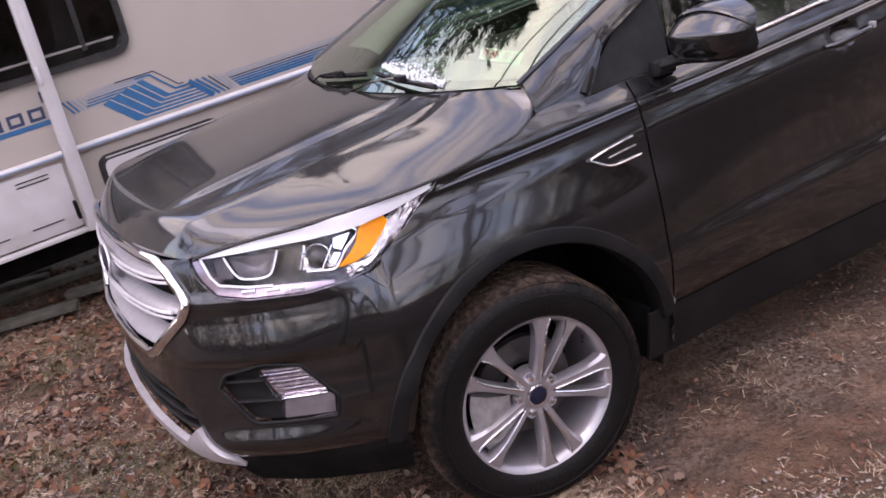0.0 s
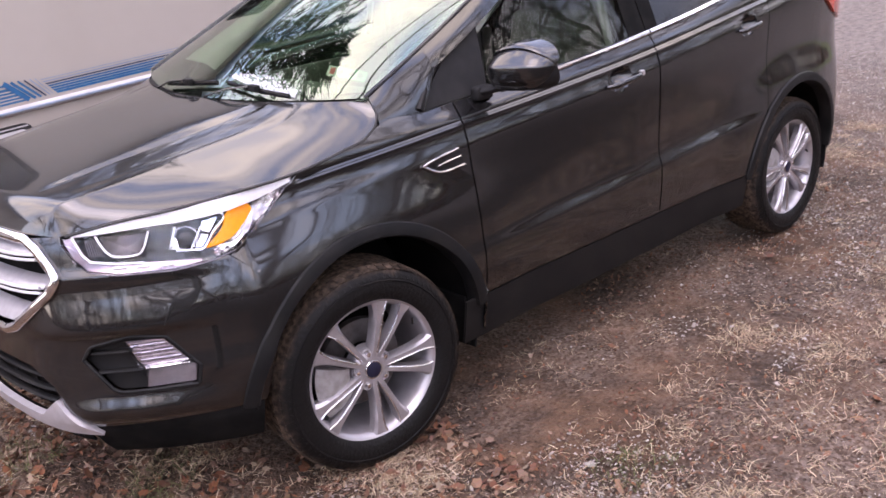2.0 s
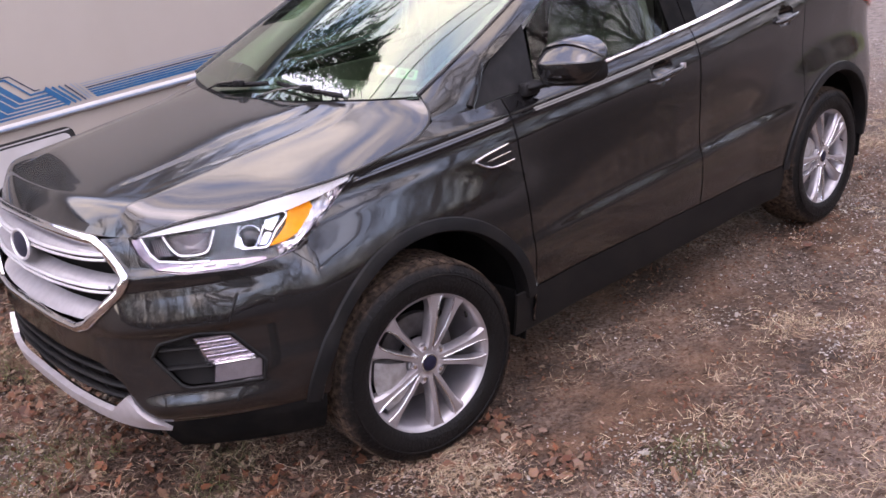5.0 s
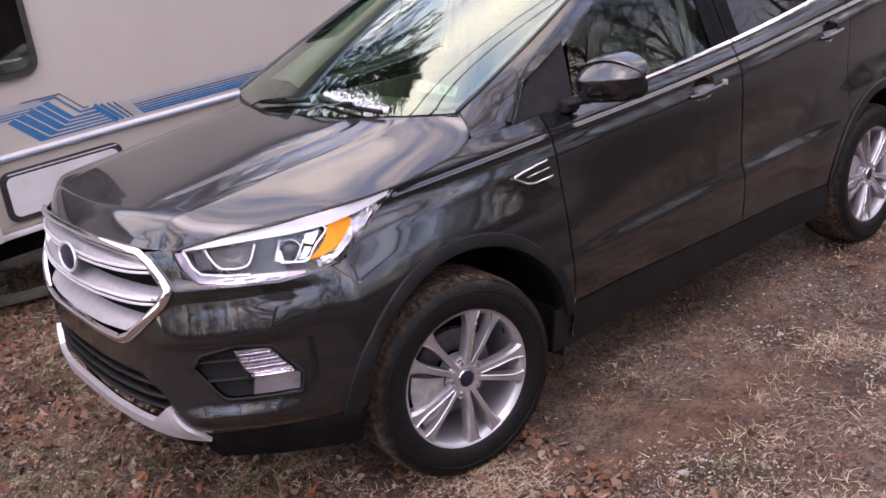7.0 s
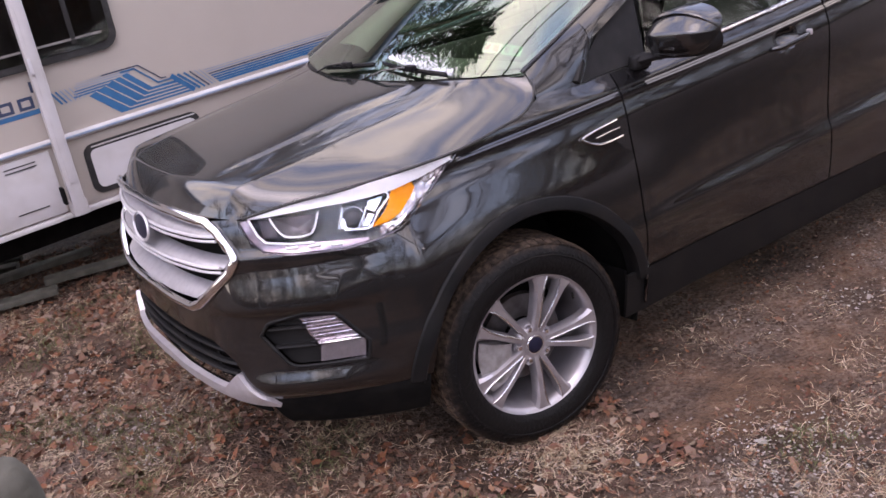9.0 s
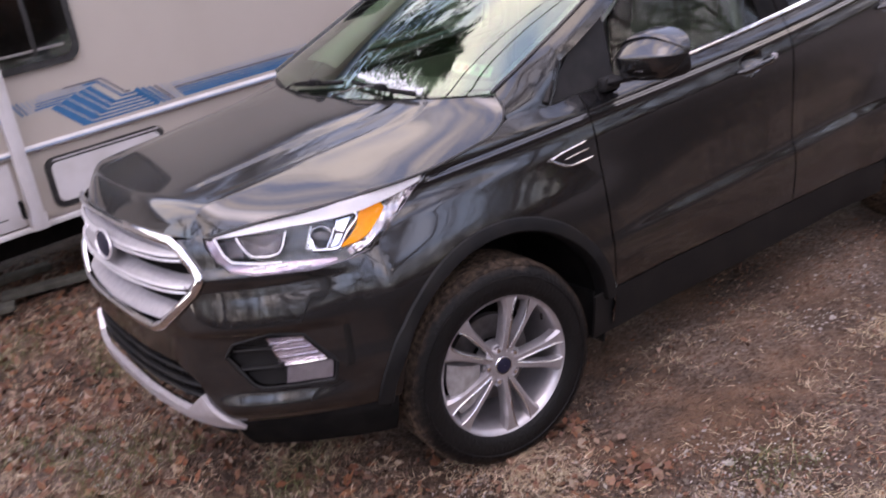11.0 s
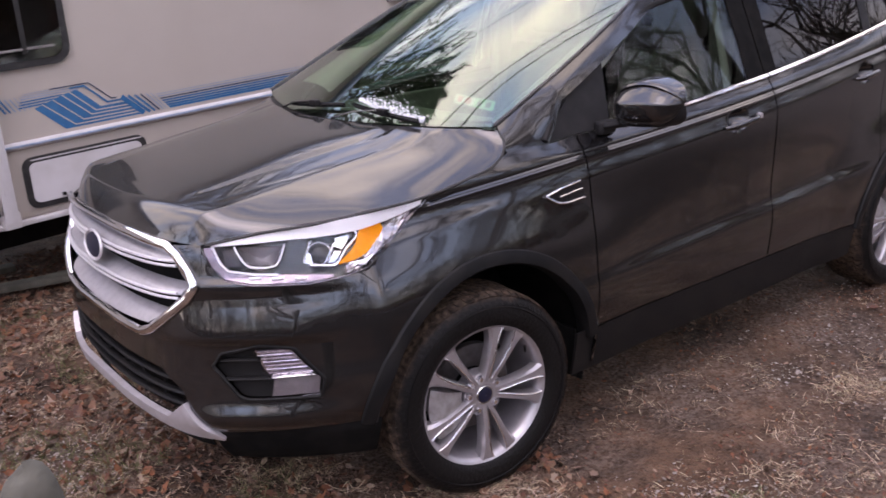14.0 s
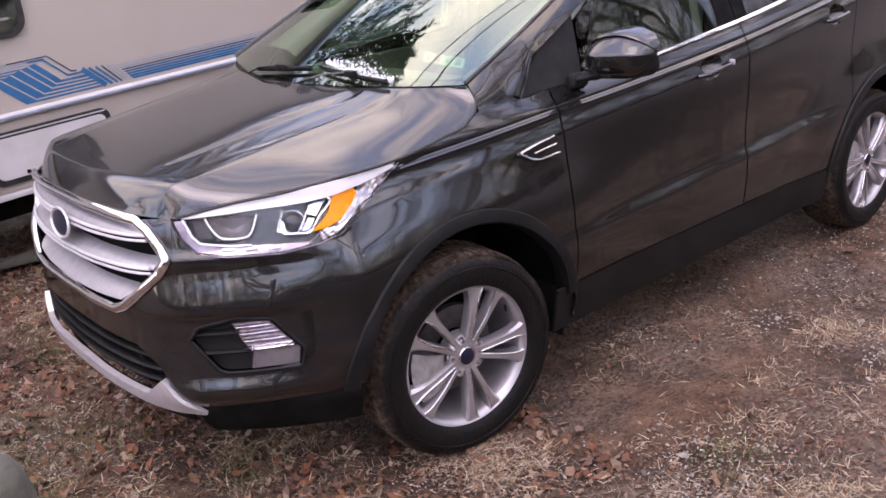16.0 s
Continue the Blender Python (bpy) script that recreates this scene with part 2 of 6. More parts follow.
STONES = by_island("gravel_stones", ((0.10, 0.072, 0.055), (0.24, 0.19, 0.155), (0.50, 0.44, 0.40), (0.14, 0.10, 0.075), (0.58, 0.52, 0.48), (0.32, 0.26, 0.225)), 0.85)
LEAVES = by_island("fallen_leaves", ((0.13, 0.060, 0.036), (0.22, 0.105, 0.060), (0.075, 0.038, 0.026), (0.30, 0.175, 0.11), (0.10, 0.045, 0.030), (0.26, 0.105, 0.050), (0.16, 0.085, 0.055), (0.40, 0.29, 0.21), (0.09, 0.045, 0.032)), 0.8)
STRAW = by_island("dry_grass", ((0.34, 0.23, 0.145), (0.78, 0.62, 0.44), (0.15, 0.09, 0.06), (0.52, 0.38, 0.25)), 0.8)
GREEN = by_island("green_grass", ((0.09, 0.105, 0.035), (0.15, 0.16, 0.06), (0.12, 0.11, 0.05)), 0.75)


def ground_material():
    """Dirt, gravel and, far off, lawn: mixed by place and noise."""
    m = bpy.data.materials.new("gravel_and_dirt")
    m.use_nodes = True
    nt = m.node_tree
    p = nt.nodes["Principled BSDF"]
    p.inputs["Roughness"].default_value = 0.92
    p.inputs["Specular IOR Level"].default_value = 0.25
    coord = nt.nodes.new("ShaderNodeTexCoord")

    def noise_at(scale, detail=5):
        n = nt.nodes.new("ShaderNodeTexNoise")
        n.inputs["Scale"].default_value, n.inputs["Detail"].default_value = scale, detail
        nt.links.new(coord.outputs["Object"], n.inputs["Vector"])
        return n

    def ramp(src, a, b, ca, cb):
        r = nt.nodes.new("ShaderNodeValToRGB")
        r.color_ramp.elements[0].position, r.color_ramp.elements[1].position = a, b
        r.color_ramp.elements[0].color, r.color_ramp.elements[1].color = (*ca, 1), (*cb, 1)
        nt.links.new(src, r.inputs["Fac"])
        return r.outputs["Color"]

    def mixed(fac, a, b):
        x = nt.nodes.new("ShaderNodeMix")
        x.data_type = "RGBA"
        nt.links.new(fac, x.inputs["Factor"])
        nt.links.new(a, x.inputs["A"])
        nt.links.new(b, x.inputs["B"])
        return x.outputs["Result"]

    earth = ramp(noise_at(9).outputs["Fac"], 0.3, 0.7, (0.054, 0.030, 0.0175), (0.155, 0.090, 0.055))
    damp = ramp(noise_at(22, 8).outputs["Fac"], 0.3, 0.7, (0.020, 0.0120, 0.0080), (0.070, 0.041, 0.026))
    dirt = mixed(ramp(noise_at(2.1, 6).outputs["Fac"], 0.42, 0.60, (0, 0, 0), (1, 1, 1)), damp, earth)
    cells = nt.nodes.new("ShaderNodeTexVoronoi")
    cells.inputs["Scale"].default_value = 85
    nt.links.new(coord.outputs["Object"], cells.inputs["Vector"])
    sep = nt.nodes.new("ShaderNodeSeparateColor")
    nt.links.new(cells.outputs["Color"], sep.inputs["Color"])
    pebble = ramp(sep.outputs["Red"], 0.1, 0.95, (0.07, 0.045, 0.032), (0.34, 0.265, 0.22))
    patch = ramp(noise_at(1.3, 4).outputs["Fac"], 0.40, 0.64, (0.03, 0.03, 0.03), (0.45, 0.45, 0.45))
    base = mixed(patch, dirt, pebble)
    lawn = ramp(noise_at(3).outputs["Fac"], 0.3, 0.7, (0.075, 0.095, 0.035), (0.17, 0.18, 0.075))
    xyz = nt.nodes.new("ShaderNodeSeparateXYZ")
    nt.links.new(coord.outputs["Object"], xyz.inputs["Vector"])
    edge = nt.nodes.new("ShaderNodeMath")
    edge.operation = "MULTIPLY_ADD"
    edge.inputs[1].default_value = 2.0
    nt.links.new(noise_at(0.9).outputs["Fac"], edge.inputs[0])
    nt.links.new(xyz.outputs["X"], edge.inputs[2])
    far = nt.nodes.new("ShaderNodeMapRange")
    far.inputs["From Min"].default_value, far.inputs["From Max"].default_value = 16.6, 17.6
    nt.links.new(edge.outputs["Value"], far.inputs["Value"])
    # unseen ground on the open side, darkened in colour to dim door reflections
    dim_ground = ramp(noise_at(6).outputs["Fac"], 0.3, 0.7, (0.011, 0.0077, 0.0056), (0.039, 0.0255, 0.017))
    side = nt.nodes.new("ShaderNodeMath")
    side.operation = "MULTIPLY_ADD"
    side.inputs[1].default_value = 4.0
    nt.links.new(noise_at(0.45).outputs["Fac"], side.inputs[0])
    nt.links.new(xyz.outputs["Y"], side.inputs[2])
    dim_mask = nt.nodes.new("ShaderNodeMapRange")
    dim_mask.inputs["From Min"].default_value, dim_mask.inputs["From Max"].default_value = -0.1, -1.0
    nt.links.new(side.outputs["Value"], dim_mask.inputs["Value"])
    near = mixed(dim_mask.outputs["Result"], base, dim_ground)
    # grey rolled gravel further along the drive
    lane = nt.nodes.new("ShaderNodeMapRange")
    lane.inputs["From Min"].default_value, lane.inputs["From Max"].default_value, lane.inputs["To Max"].default_value = 5.2, 9.0, 0.85
    nt.links.new(edge.outputs["Value"], lane.inputs["Value"])
    grit = ramp(noise_at(14, 8).outputs["Fac"], 0.3, 0.7, (0.085, 0.070, 0.062), (0.225, 0.190, 0.172))
    near = mixed(lane.outputs["Result"], near, grit)
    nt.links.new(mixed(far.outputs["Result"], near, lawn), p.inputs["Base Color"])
    b = nt.nodes.new("ShaderNodeBump")
    b.inputs["Strength"].default_value, b.inputs["Distance"].default_value = 0.7, 0.012
    nt.links.new(cells.outputs["Distance"], b.inputs["Height"])
    b2 = nt.nodes.new("ShaderNodeBump")
    b2.inputs["Strength"].default_value, b2.inputs["Distance"].default_value = 0.8, 0.03
    nt.links.new(noise_at(30).outputs["Fac"], b2.inputs["Height"])
    nt.links.new(b.outputs["Normal"], b2.inputs["Normal"])
    nt.links.new(b2.outputs["Normal"], p.inputs["Normal"])
    return m


# ---- mesh helpers ----
def ease(x, a, b):
    k = min(max((x - a) / (b - a), 0), 1)
    return k * k * (3 - 2 * k)


def smooth_mesh(name, verts, faces, mat, sharp=False):
    me = bpy.data.meshes.new(name)
    me.from_pydata([tuple(v) for v in verts], [], [tuple(f) for f in faces])
    me.materials.append(mat)
    if not sharp:
        me.polygons.foreach_set("use_smooth", [True] * len(me.polygons))
    me.update()
    return me


def part(name, mesh, parent, label="", sharp_angle=42):
    """Links a mesh as one part under a thing or under a part."""
    ob = new(name, mesh)
    ob.parent = parent
    if sharp_angle:
        mesh.set_sharp_from_angle(angle=radians(sharp_angle))
    if label:
        ob["label"] = label
    return ob


class Bag:
    """Gathers verts and faces of one mesh."""

    def __init__(self):
        self.v, self.f = [], []

    def add(self, verts, faces):
        k = len(self.v)
        self.v += [tuple(v) for v in verts]
        self.f += [tuple(i + k for i in f) for f in faces]
        return self

    def flip(self):
        """The other side of the car: mirrored across its middle plane."""
        b = Bag()
        b.v = [(x, -y, z) for x, y, z in self.v]
        b.f = [tuple(reversed(f)) for f in self.f]
        return b

    def join(self, other):
        return self.add(other.v, other.f)

    def mesh(self, name, mat, sharp=False):
        return smooth_mesh(name, self.v, self.f, mat, sharp)


def shell(grid, thick=0.004, flip=False):
    """A sheet with thickness from a grid of points; the thickness goes inwards, against the normal."""
    g = np.array(grid, float)
    nu, nv = g.shape[:2]
    du, dv = np.gradient(g, axis=0), np.gradient(g, axis=1)
    n = np.cross(du, dv)
    n /= np.linalg.norm(n, axis=2, keepdims=True) + 1e-12
    if flip:
        n = -n
    inner = g - n * thick
    bag = Bag()
    idx = lambda i, j: i * nv + j
    quads = [(idx(i, j), idx(i + 1, j), idx(i + 1, j + 1), idx(i, j + 1)) for i in range(nu - 1) for j in range(nv - 1)]
    if flip:
        quads = [tuple(reversed(q)) for q in quads]
    k = nu * nv
    back = [tuple(reversed([i + k for i in q])) for q in quads]
    rim = [idx(i, 0) for i in range(nu)] + [idx(nu - 1, j) for j in range(1, nv)] + [idx(i, nv - 1) for i in range(nu - 2, -1, -1)] + [idx(0, j) for j in range(nv - 2, 0, -1)]
    bag.v = [tuple(p) for p in g.reshape(-1, 3)]
    bag.f = quads
    bag.add(inner.reshape(-1, 3), [tuple(i - k for i in q) for q in back])
    r = len(rim)
    side = [(rim[i], rim[i] + k, rim[(i + 1) % r] + k, rim[(i + 1) % r]) for i in range(r)]
    if flip:
        side = [tuple(reversed(q)) for q in side]
    bag.f += side
    return bag


def spline(points, n):
    """n points on a smooth curve through the given ones, evenly by length of chord."""
    p = np.array(points, float)
    d = np.r_[0, np.cumsum(np.linalg.norm(np.diff(p, axis=0), axis=1) + 1e-9)]
    m = np.gradient(p, d, axis=0) if len(p) > 2 else np.repeat((p[1:] - p[:1]) / d[-1], 2, axis=0)
    t = np.linspace(0, d[-1], n)
    i = np.clip(np.searchsorted(d, t, side="right") - 1, 0, len(p) - 2)
    h = (d[i + 1] - d[i])[:, None]
    s = ((t - d[i])[:, None]) / h
    return (2*s**3 - 3*s**2 + 1)*p[i] + (s**3 - 2*s**2 + s)*h*m[i] + (3*s**2 - 2*s**3)*p[i + 1] + (s**3 - s**2)*h*m[i + 1]


def loft(curves, nu, nv):
    """A grid through several curves, smooth both ways."""
    along = [spline(c, nu) for c in curves]
    return [spline([a[i] for a in along], nv) for i in range(nu)]


def tube(points, radius, sides=8, closed=False, taper=None, flat=1.0, up=(0, 0, 1)):
    """A round or flattened bar along a line of points."""
    p = np.array(points, float)
    n = len(p)
    bag = Bag()
    tang = np.gradient(p, axis=0) if not closed else (np.roll(p, -1, 0) - np.roll(p, 1, 0))
    verts = []
    for i in range(n):
        t = Vector(tang[i]).normalized()
        a = t.cross(Vector(up))
        if a.length < 1e-3:
            a = t.cross(Vector((1, 0, 0)))
        a.normalize()
        b = a.cross(t).normalized()
        r = radius * (taper[i] if taper is not None else 1)
        for k in range(sides):
            w = 2 * math.pi * k / sides
            verts.append(tuple(Vector(p[i]) + a * (math.cos(w) * r) + b * (math.sin(w) * r * flat)))
    faces = []
    for i in range(n if closed else n - 1):
        j = (i + 1) % n
        for k in range(sides):
            l = (k + 1) % sides
            faces.append((i * sides + k, j * sides + k, j * sides + l, i * sides + l))
    if not closed:
        faces.append(tuple(range(sides)))
        faces.append(tuple(reversed(range((n - 1) * sides, n * sides))))
    bag.add(verts, [tuple(reversed(f)) for f in faces])
    return bag


def box(x0, y0, z0, x1, y1, z1, bevel=0.0, segments=2):
    """A block with rounded edges."""
    bm = bmesh.new()
    bmesh.ops.create_cube(bm, size=1)
    for v in bm.verts:
        v.co = Vector(((x0 + x1) / 2 + v.co.x * (x1 - x0), (y0 + y1) / 2 + v.co.y * (y1 - y0), (z0 + z1) / 2 + v.co.z * (z1 - z0)))
    if bevel:
        bmesh.ops.bevel(bm, geom=bm.edges[:], offset=bevel, segments=segments, affect="EDGES", profile=0.6)
    bm.verts.index_update()
    bag = Bag().add([v.co for v in bm.verts], [[v.index for v in f.verts] for f in bm.faces])
    bm.free()
    return bag


def revolve(profile, sides, axis_y=True):
    """A turned body: profile of (radius, offset along the axle), round the y axis."""
    bag = Bag()
    n = len(profile)
    verts = [(r * math.cos(a), o, r * math.sin(a)) for a in (2 * math.pi * k / sides for k in range(sides)) for r, o in profile]
    faces = [(k * n + i, k * n + i + 1, ((k + 1) % sides) * n + i + 1, ((k + 1) % sides) * n + i) for k in range(sides) for i in range(n - 1)]
    return bag.add(verts, faces)


def slab(outline, depth, to_world):
    """A flat plate with the given outline; to_world(a, b, d) places it, d from 0 at the face to depth behind."""
    n = len(outline)
    bag = Bag()
    verts = [to_world(a, b, 0) for a, b in outline] + [to_world(a, b, depth) for a, b in outline]
    faces = [tuple(range(n)), tuple(reversed(range(n, 2 * n)))] + [(i, i + n, (i + 1) % n + n, (i + 1) % n) for i in range(n)]
    return bag.add(verts, faces)


def rounded(x0, z0, x1, z1, r, n=5):
    """The outline of a rectangle with round corners."""
    out = []
    for cx, cz, a0 in ((x1 - r, z1 - r, 0), (x0 + r, z1 - r, 90), (x0 + r, z0 + r, 180), (x1 - r, z0 + r, 270)):
        out += [(cx + r * math.cos(radians(a0 + 90 * k / n)), cz + r * math.sin(radians(a0 + 90 * k / n))) for k in range(n + 1)]
    return out


# ---- ground ----
def build_ground():
    # one sheet that reaches the horizon, finer and uneven near the car
    bm = bmesh.new()
    ring = sorted({*np.round(np.linspace(-6, 12, 91), 3), -400, -150, -60, -25, -12, 18, 30, 60, 150, 400})
    ringy = sorted({*np.round(np.linspace(-6, 6, 61), 3), -400, -150, -90, -70, -60, -50, -42, -35, -30, -25, -20, -12, 12, 25, 60, 150, 400})
    verts = []
    for x in ring:
        for y in ringy:
            far = max(abs(x - 2) - 9, abs(y) - 6, 0)
            z = 0.012 * noise.noise(Vector((x * 1.1, y * 1.1, 0))) + 0.006 * noise.noise(Vector((x * 4, y * 4, 3)))
            # unseen rise past the woods, added to close bright gaps in reflections
            unseen_hill = 6.0 * min(max((-y - 20) / 50, 0), 1) ** 1.3 if y < -20 else 0.0
            verts.append((x, y, z - 0.006 if not far else z + min(far, 60) * 0.004 + unseen_hill))
    n = len(ringy)
    faces = [(i * n + j, (i + 1) * n + j, (i + 1) * n + j + 1, i * n + j + 1) for i in range(len(ring) - 1) for j in range(n - 1)]
    bm.free()
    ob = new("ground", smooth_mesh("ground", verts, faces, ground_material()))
    return tagged(ob, "brown dirt and grey gravel drive with lawn beyond", "ground", kind="structure")


def scatter(name, mat, base_v, base_f, places, label, category, flat_shade=True):
    """Very many small loose pieces in one mesh: base shape at (x, y, z, size, turn, tip, squash)."""
    bv, m = np.array(base_v, float), len(base_v)
    allv, allf = [], []
    for k, (x, y, z, s, turn, tip, roll, sq) in enumerate(places):
        r = np.array(Euler((tip, roll, turn)).to_matrix())
        allv.append((bv * (s, s, s * sq)) @ r.T + (x, y, z))
        allf += [tuple(i + k * m for i in f) for f in base_f]
    ob = new(name, smooth_mesh(name, np.concatenate(allv), allf, mat, sharp=flat_shade))
    return tagged(ob, label, category, kind="stuff")


def under_car(x, y):
    return -0.35 < x < 3.2 and -0.7 < y < 0.8


def build_litter():
    rnd = random.Random(4)
    # stones: an uneven eight-cornered lump
    lump_v = [(-.8, -.3, -.3), (.6, -.45, -.25), (.75, .25, -.3), (-.5, .42, -.3), (-.5, -.2, .3), (.4, -.3, .3), (.45, .2, .26), (-.4, .25, .34), (-.1, 0, .38)]
    lump_f = [(0, 1, 5, 4), (1, 2, 6, 5), (2, 3, 7, 6), (3, 0, 4, 7), (4, 5, 8), (5, 6, 8), (6, 7, 8), (7, 4, 8)]
    stones = []
    def seen(x, y):
        out = max(-1.45 - x - y, -2.4 - y)
        return out < 0 or rnd.random() < 0.45 * math.exp(-2.2 * out)
    while len(stones) < 60000:
        x, y = rnd.uniform(-2.6, 8.0), rnd.uniform(-3.6, 1.2)
        if (x > 3.2 and rnd.random() < 0.5) or not seen(x, y) or under_car(x, y):
            continue
        g = noise.noise(Vector((x * 1.4, y * 1.4, 7))) + 0.8 * noise.noise(Vector((x * 4.2, y * 4.2, 2)))
        want = 0.02 + 1.7 * max(0, g - 0.05) + 0.16 * ease(x, 0.9, 2.4) + 0.5 * ease(x, 2.2, 3.6) - (0.25 if x < 0.3 and y > -0.8 else 0)
        if -1.35 < y < -0.7 and 0.2 < x < 1.3:
            want *= 0.2
        if rnd.random() < want:
            s = rnd.choice((0.003, 0.004, 0.004, 0.005, 0.005, 0.006, 0.007, 0.009)) * rnd.uniform(0.8, 1.3) if rnd.random() < 0.985 else rnd.uniform(0.013, 0.022)
            stones.append((x, y, s * 0.08, s, rnd.uniform(0, 6.3), rnd.uniform(-.35, .35), rnd.uniform(-.35, .35), rnd.uniform(.3, .65)))
    scatter("gravel", STONES, lump_v, lump_f, stones, "small grey and tan gravel stones strewn over dirt", "gravel")
    # leaves: lobed and curled
    rim = [(0.5 * math.cos(a) * (1.0 if k % 2 else 0.80), 0.33 * math.sin(a) * (1.0 if k % 2 else 0.74)) for k, a in enumerate(2 * math.pi * i / 12 for i in range(12))]
    leaf_v = [(0, 0, 0)] + [(a, b, 0.55 * b * b + 0.35 * a * a + 0.05 * math.sin(5 * a)) for a, b in rim] + [(-0.85, 0.02, 0.16)]
    leaf_f = [(0, i + 1, (i + 1) % 12 + 1) for i in range(12)] + [(6, 7, 13)]
    leaves = []
    while len(leaves) < 34000:
        x, y = rnd.uniform(-3.2, 4.5), rnd.uniform(-3.4, 3.2)
        if not seen(x, y) or (x > 0.1 and -0.5 < y < 0.9):
            continue
        front = (x < -0.25 and y > -1.2) or (x < 0.3 and -1.3 < y < -0.6)
        want = 0.9 if front else (0.55 if y < -1.2 or x < 0.2 else (0.5 if y > -1.0 else 0.10))
        want *= 0.35 + 1.1 * max(0, 0.3 + noise.noise(Vector((x * 1.7, y * 1.7, 11))))
        if rnd.random() < want:
            big = rnd.random() < (0.24 if front else 0.012)
            s = rnd.uniform(0.028, 0.060) if big else rnd.uniform(0.008, 0.030) * (1.0 if front else 0.7)
            leaves.append((x, y, rnd.uniform(0.002, 0.014), s, rnd.uniform(0, 6.3), rnd.gauss(0, .45), rnd.gauss(0, .45), rnd.uniform(-1.6, 1.9)))
    scatter("leaf_litter", LEAVES, leaf_v, leaf_f, leaves, "dead brown and russet oak leaves lying on dirt", "leaves")
    # straw and blades: bent strips
    blade_v = [(-.026, 0, 0), (.026, 0, 0), (-.024, .4, .10), (.024, .4, .10), (-.016, .8, .10), (.016, .8, .10), (0, 1.0, .05)]
    blade_f = [(0, 1, 3, 2), (2, 3, 5, 4), (4, 5, 6)]
    straw, green = [], []
    while len(straw) < 110000:
        x, y = rnd.uniform(-3.0, 5.0), rnd.uniform(-3.4, 2.5)
        if not seen(x, y) or under_car(x, y):
            continue
        g = noise.noise(Vector((x * 1.6, y * 1.6, 21))) + 0.6 * noise.noise(Vector((x * 4.5, y * 4.5, 5)))
        want = 0.01 + 1.0 * max(0, g - 0.12) + (0.05 if x < -0.2 else 0) + (0.10 * ease(-y, 1.1, 1.7) if x > 0 else 0)
        if -1.25 < y < -0.7 and x > 0.1:
            want *= 0.10
        if rnd.random() < want:
            # a small tuft of bleached stems
            turn = rnd.uniform(0, 6.3)
            for _ in range(rnd.randint(8, 34)):
                straw.append((x + rnd.gauss(0, .026), y + rnd.gauss(0, .026), rnd.uniform(0.001, 0.008), rnd.uniform(0.012, 0.046), turn + rnd.gauss(0, 1.2), rnd.gauss(0.12, .25), rnd.gauss(0, .5), rnd.uniform(.4, 1.6)))
    scatter("dry_grass", STRAW, blade_v, blade_f, straw, "matted tan dry grass stems among gravel and leaves", "grass")
    while len(green) < 8000:
        x, y = rnd.uniform(-2.4, 5.0), rnd.uniform(-3.2, 2.0)
        g = noise.noise(Vector((x * 2.3, y * 2.3, 33)))
        if g > (0.12 if x < -0.3 else 0.36) and seen(x, y) and not under_car(x, y) and not (y > -1.3 and x > 0.1):
            green.append((x, y, 0, rnd.uniform(0.02, 0.055), rnd.uniform(0, 6.3), rnd.uniform(.3, 1.1), rnd.gauss(0, .4), 1.0))
    scatter("green_grass", GREEN, blade_v, blade_f, green, "sparse low green grass tufts among dead leaves", "grass")


build_ground()
build_litter()


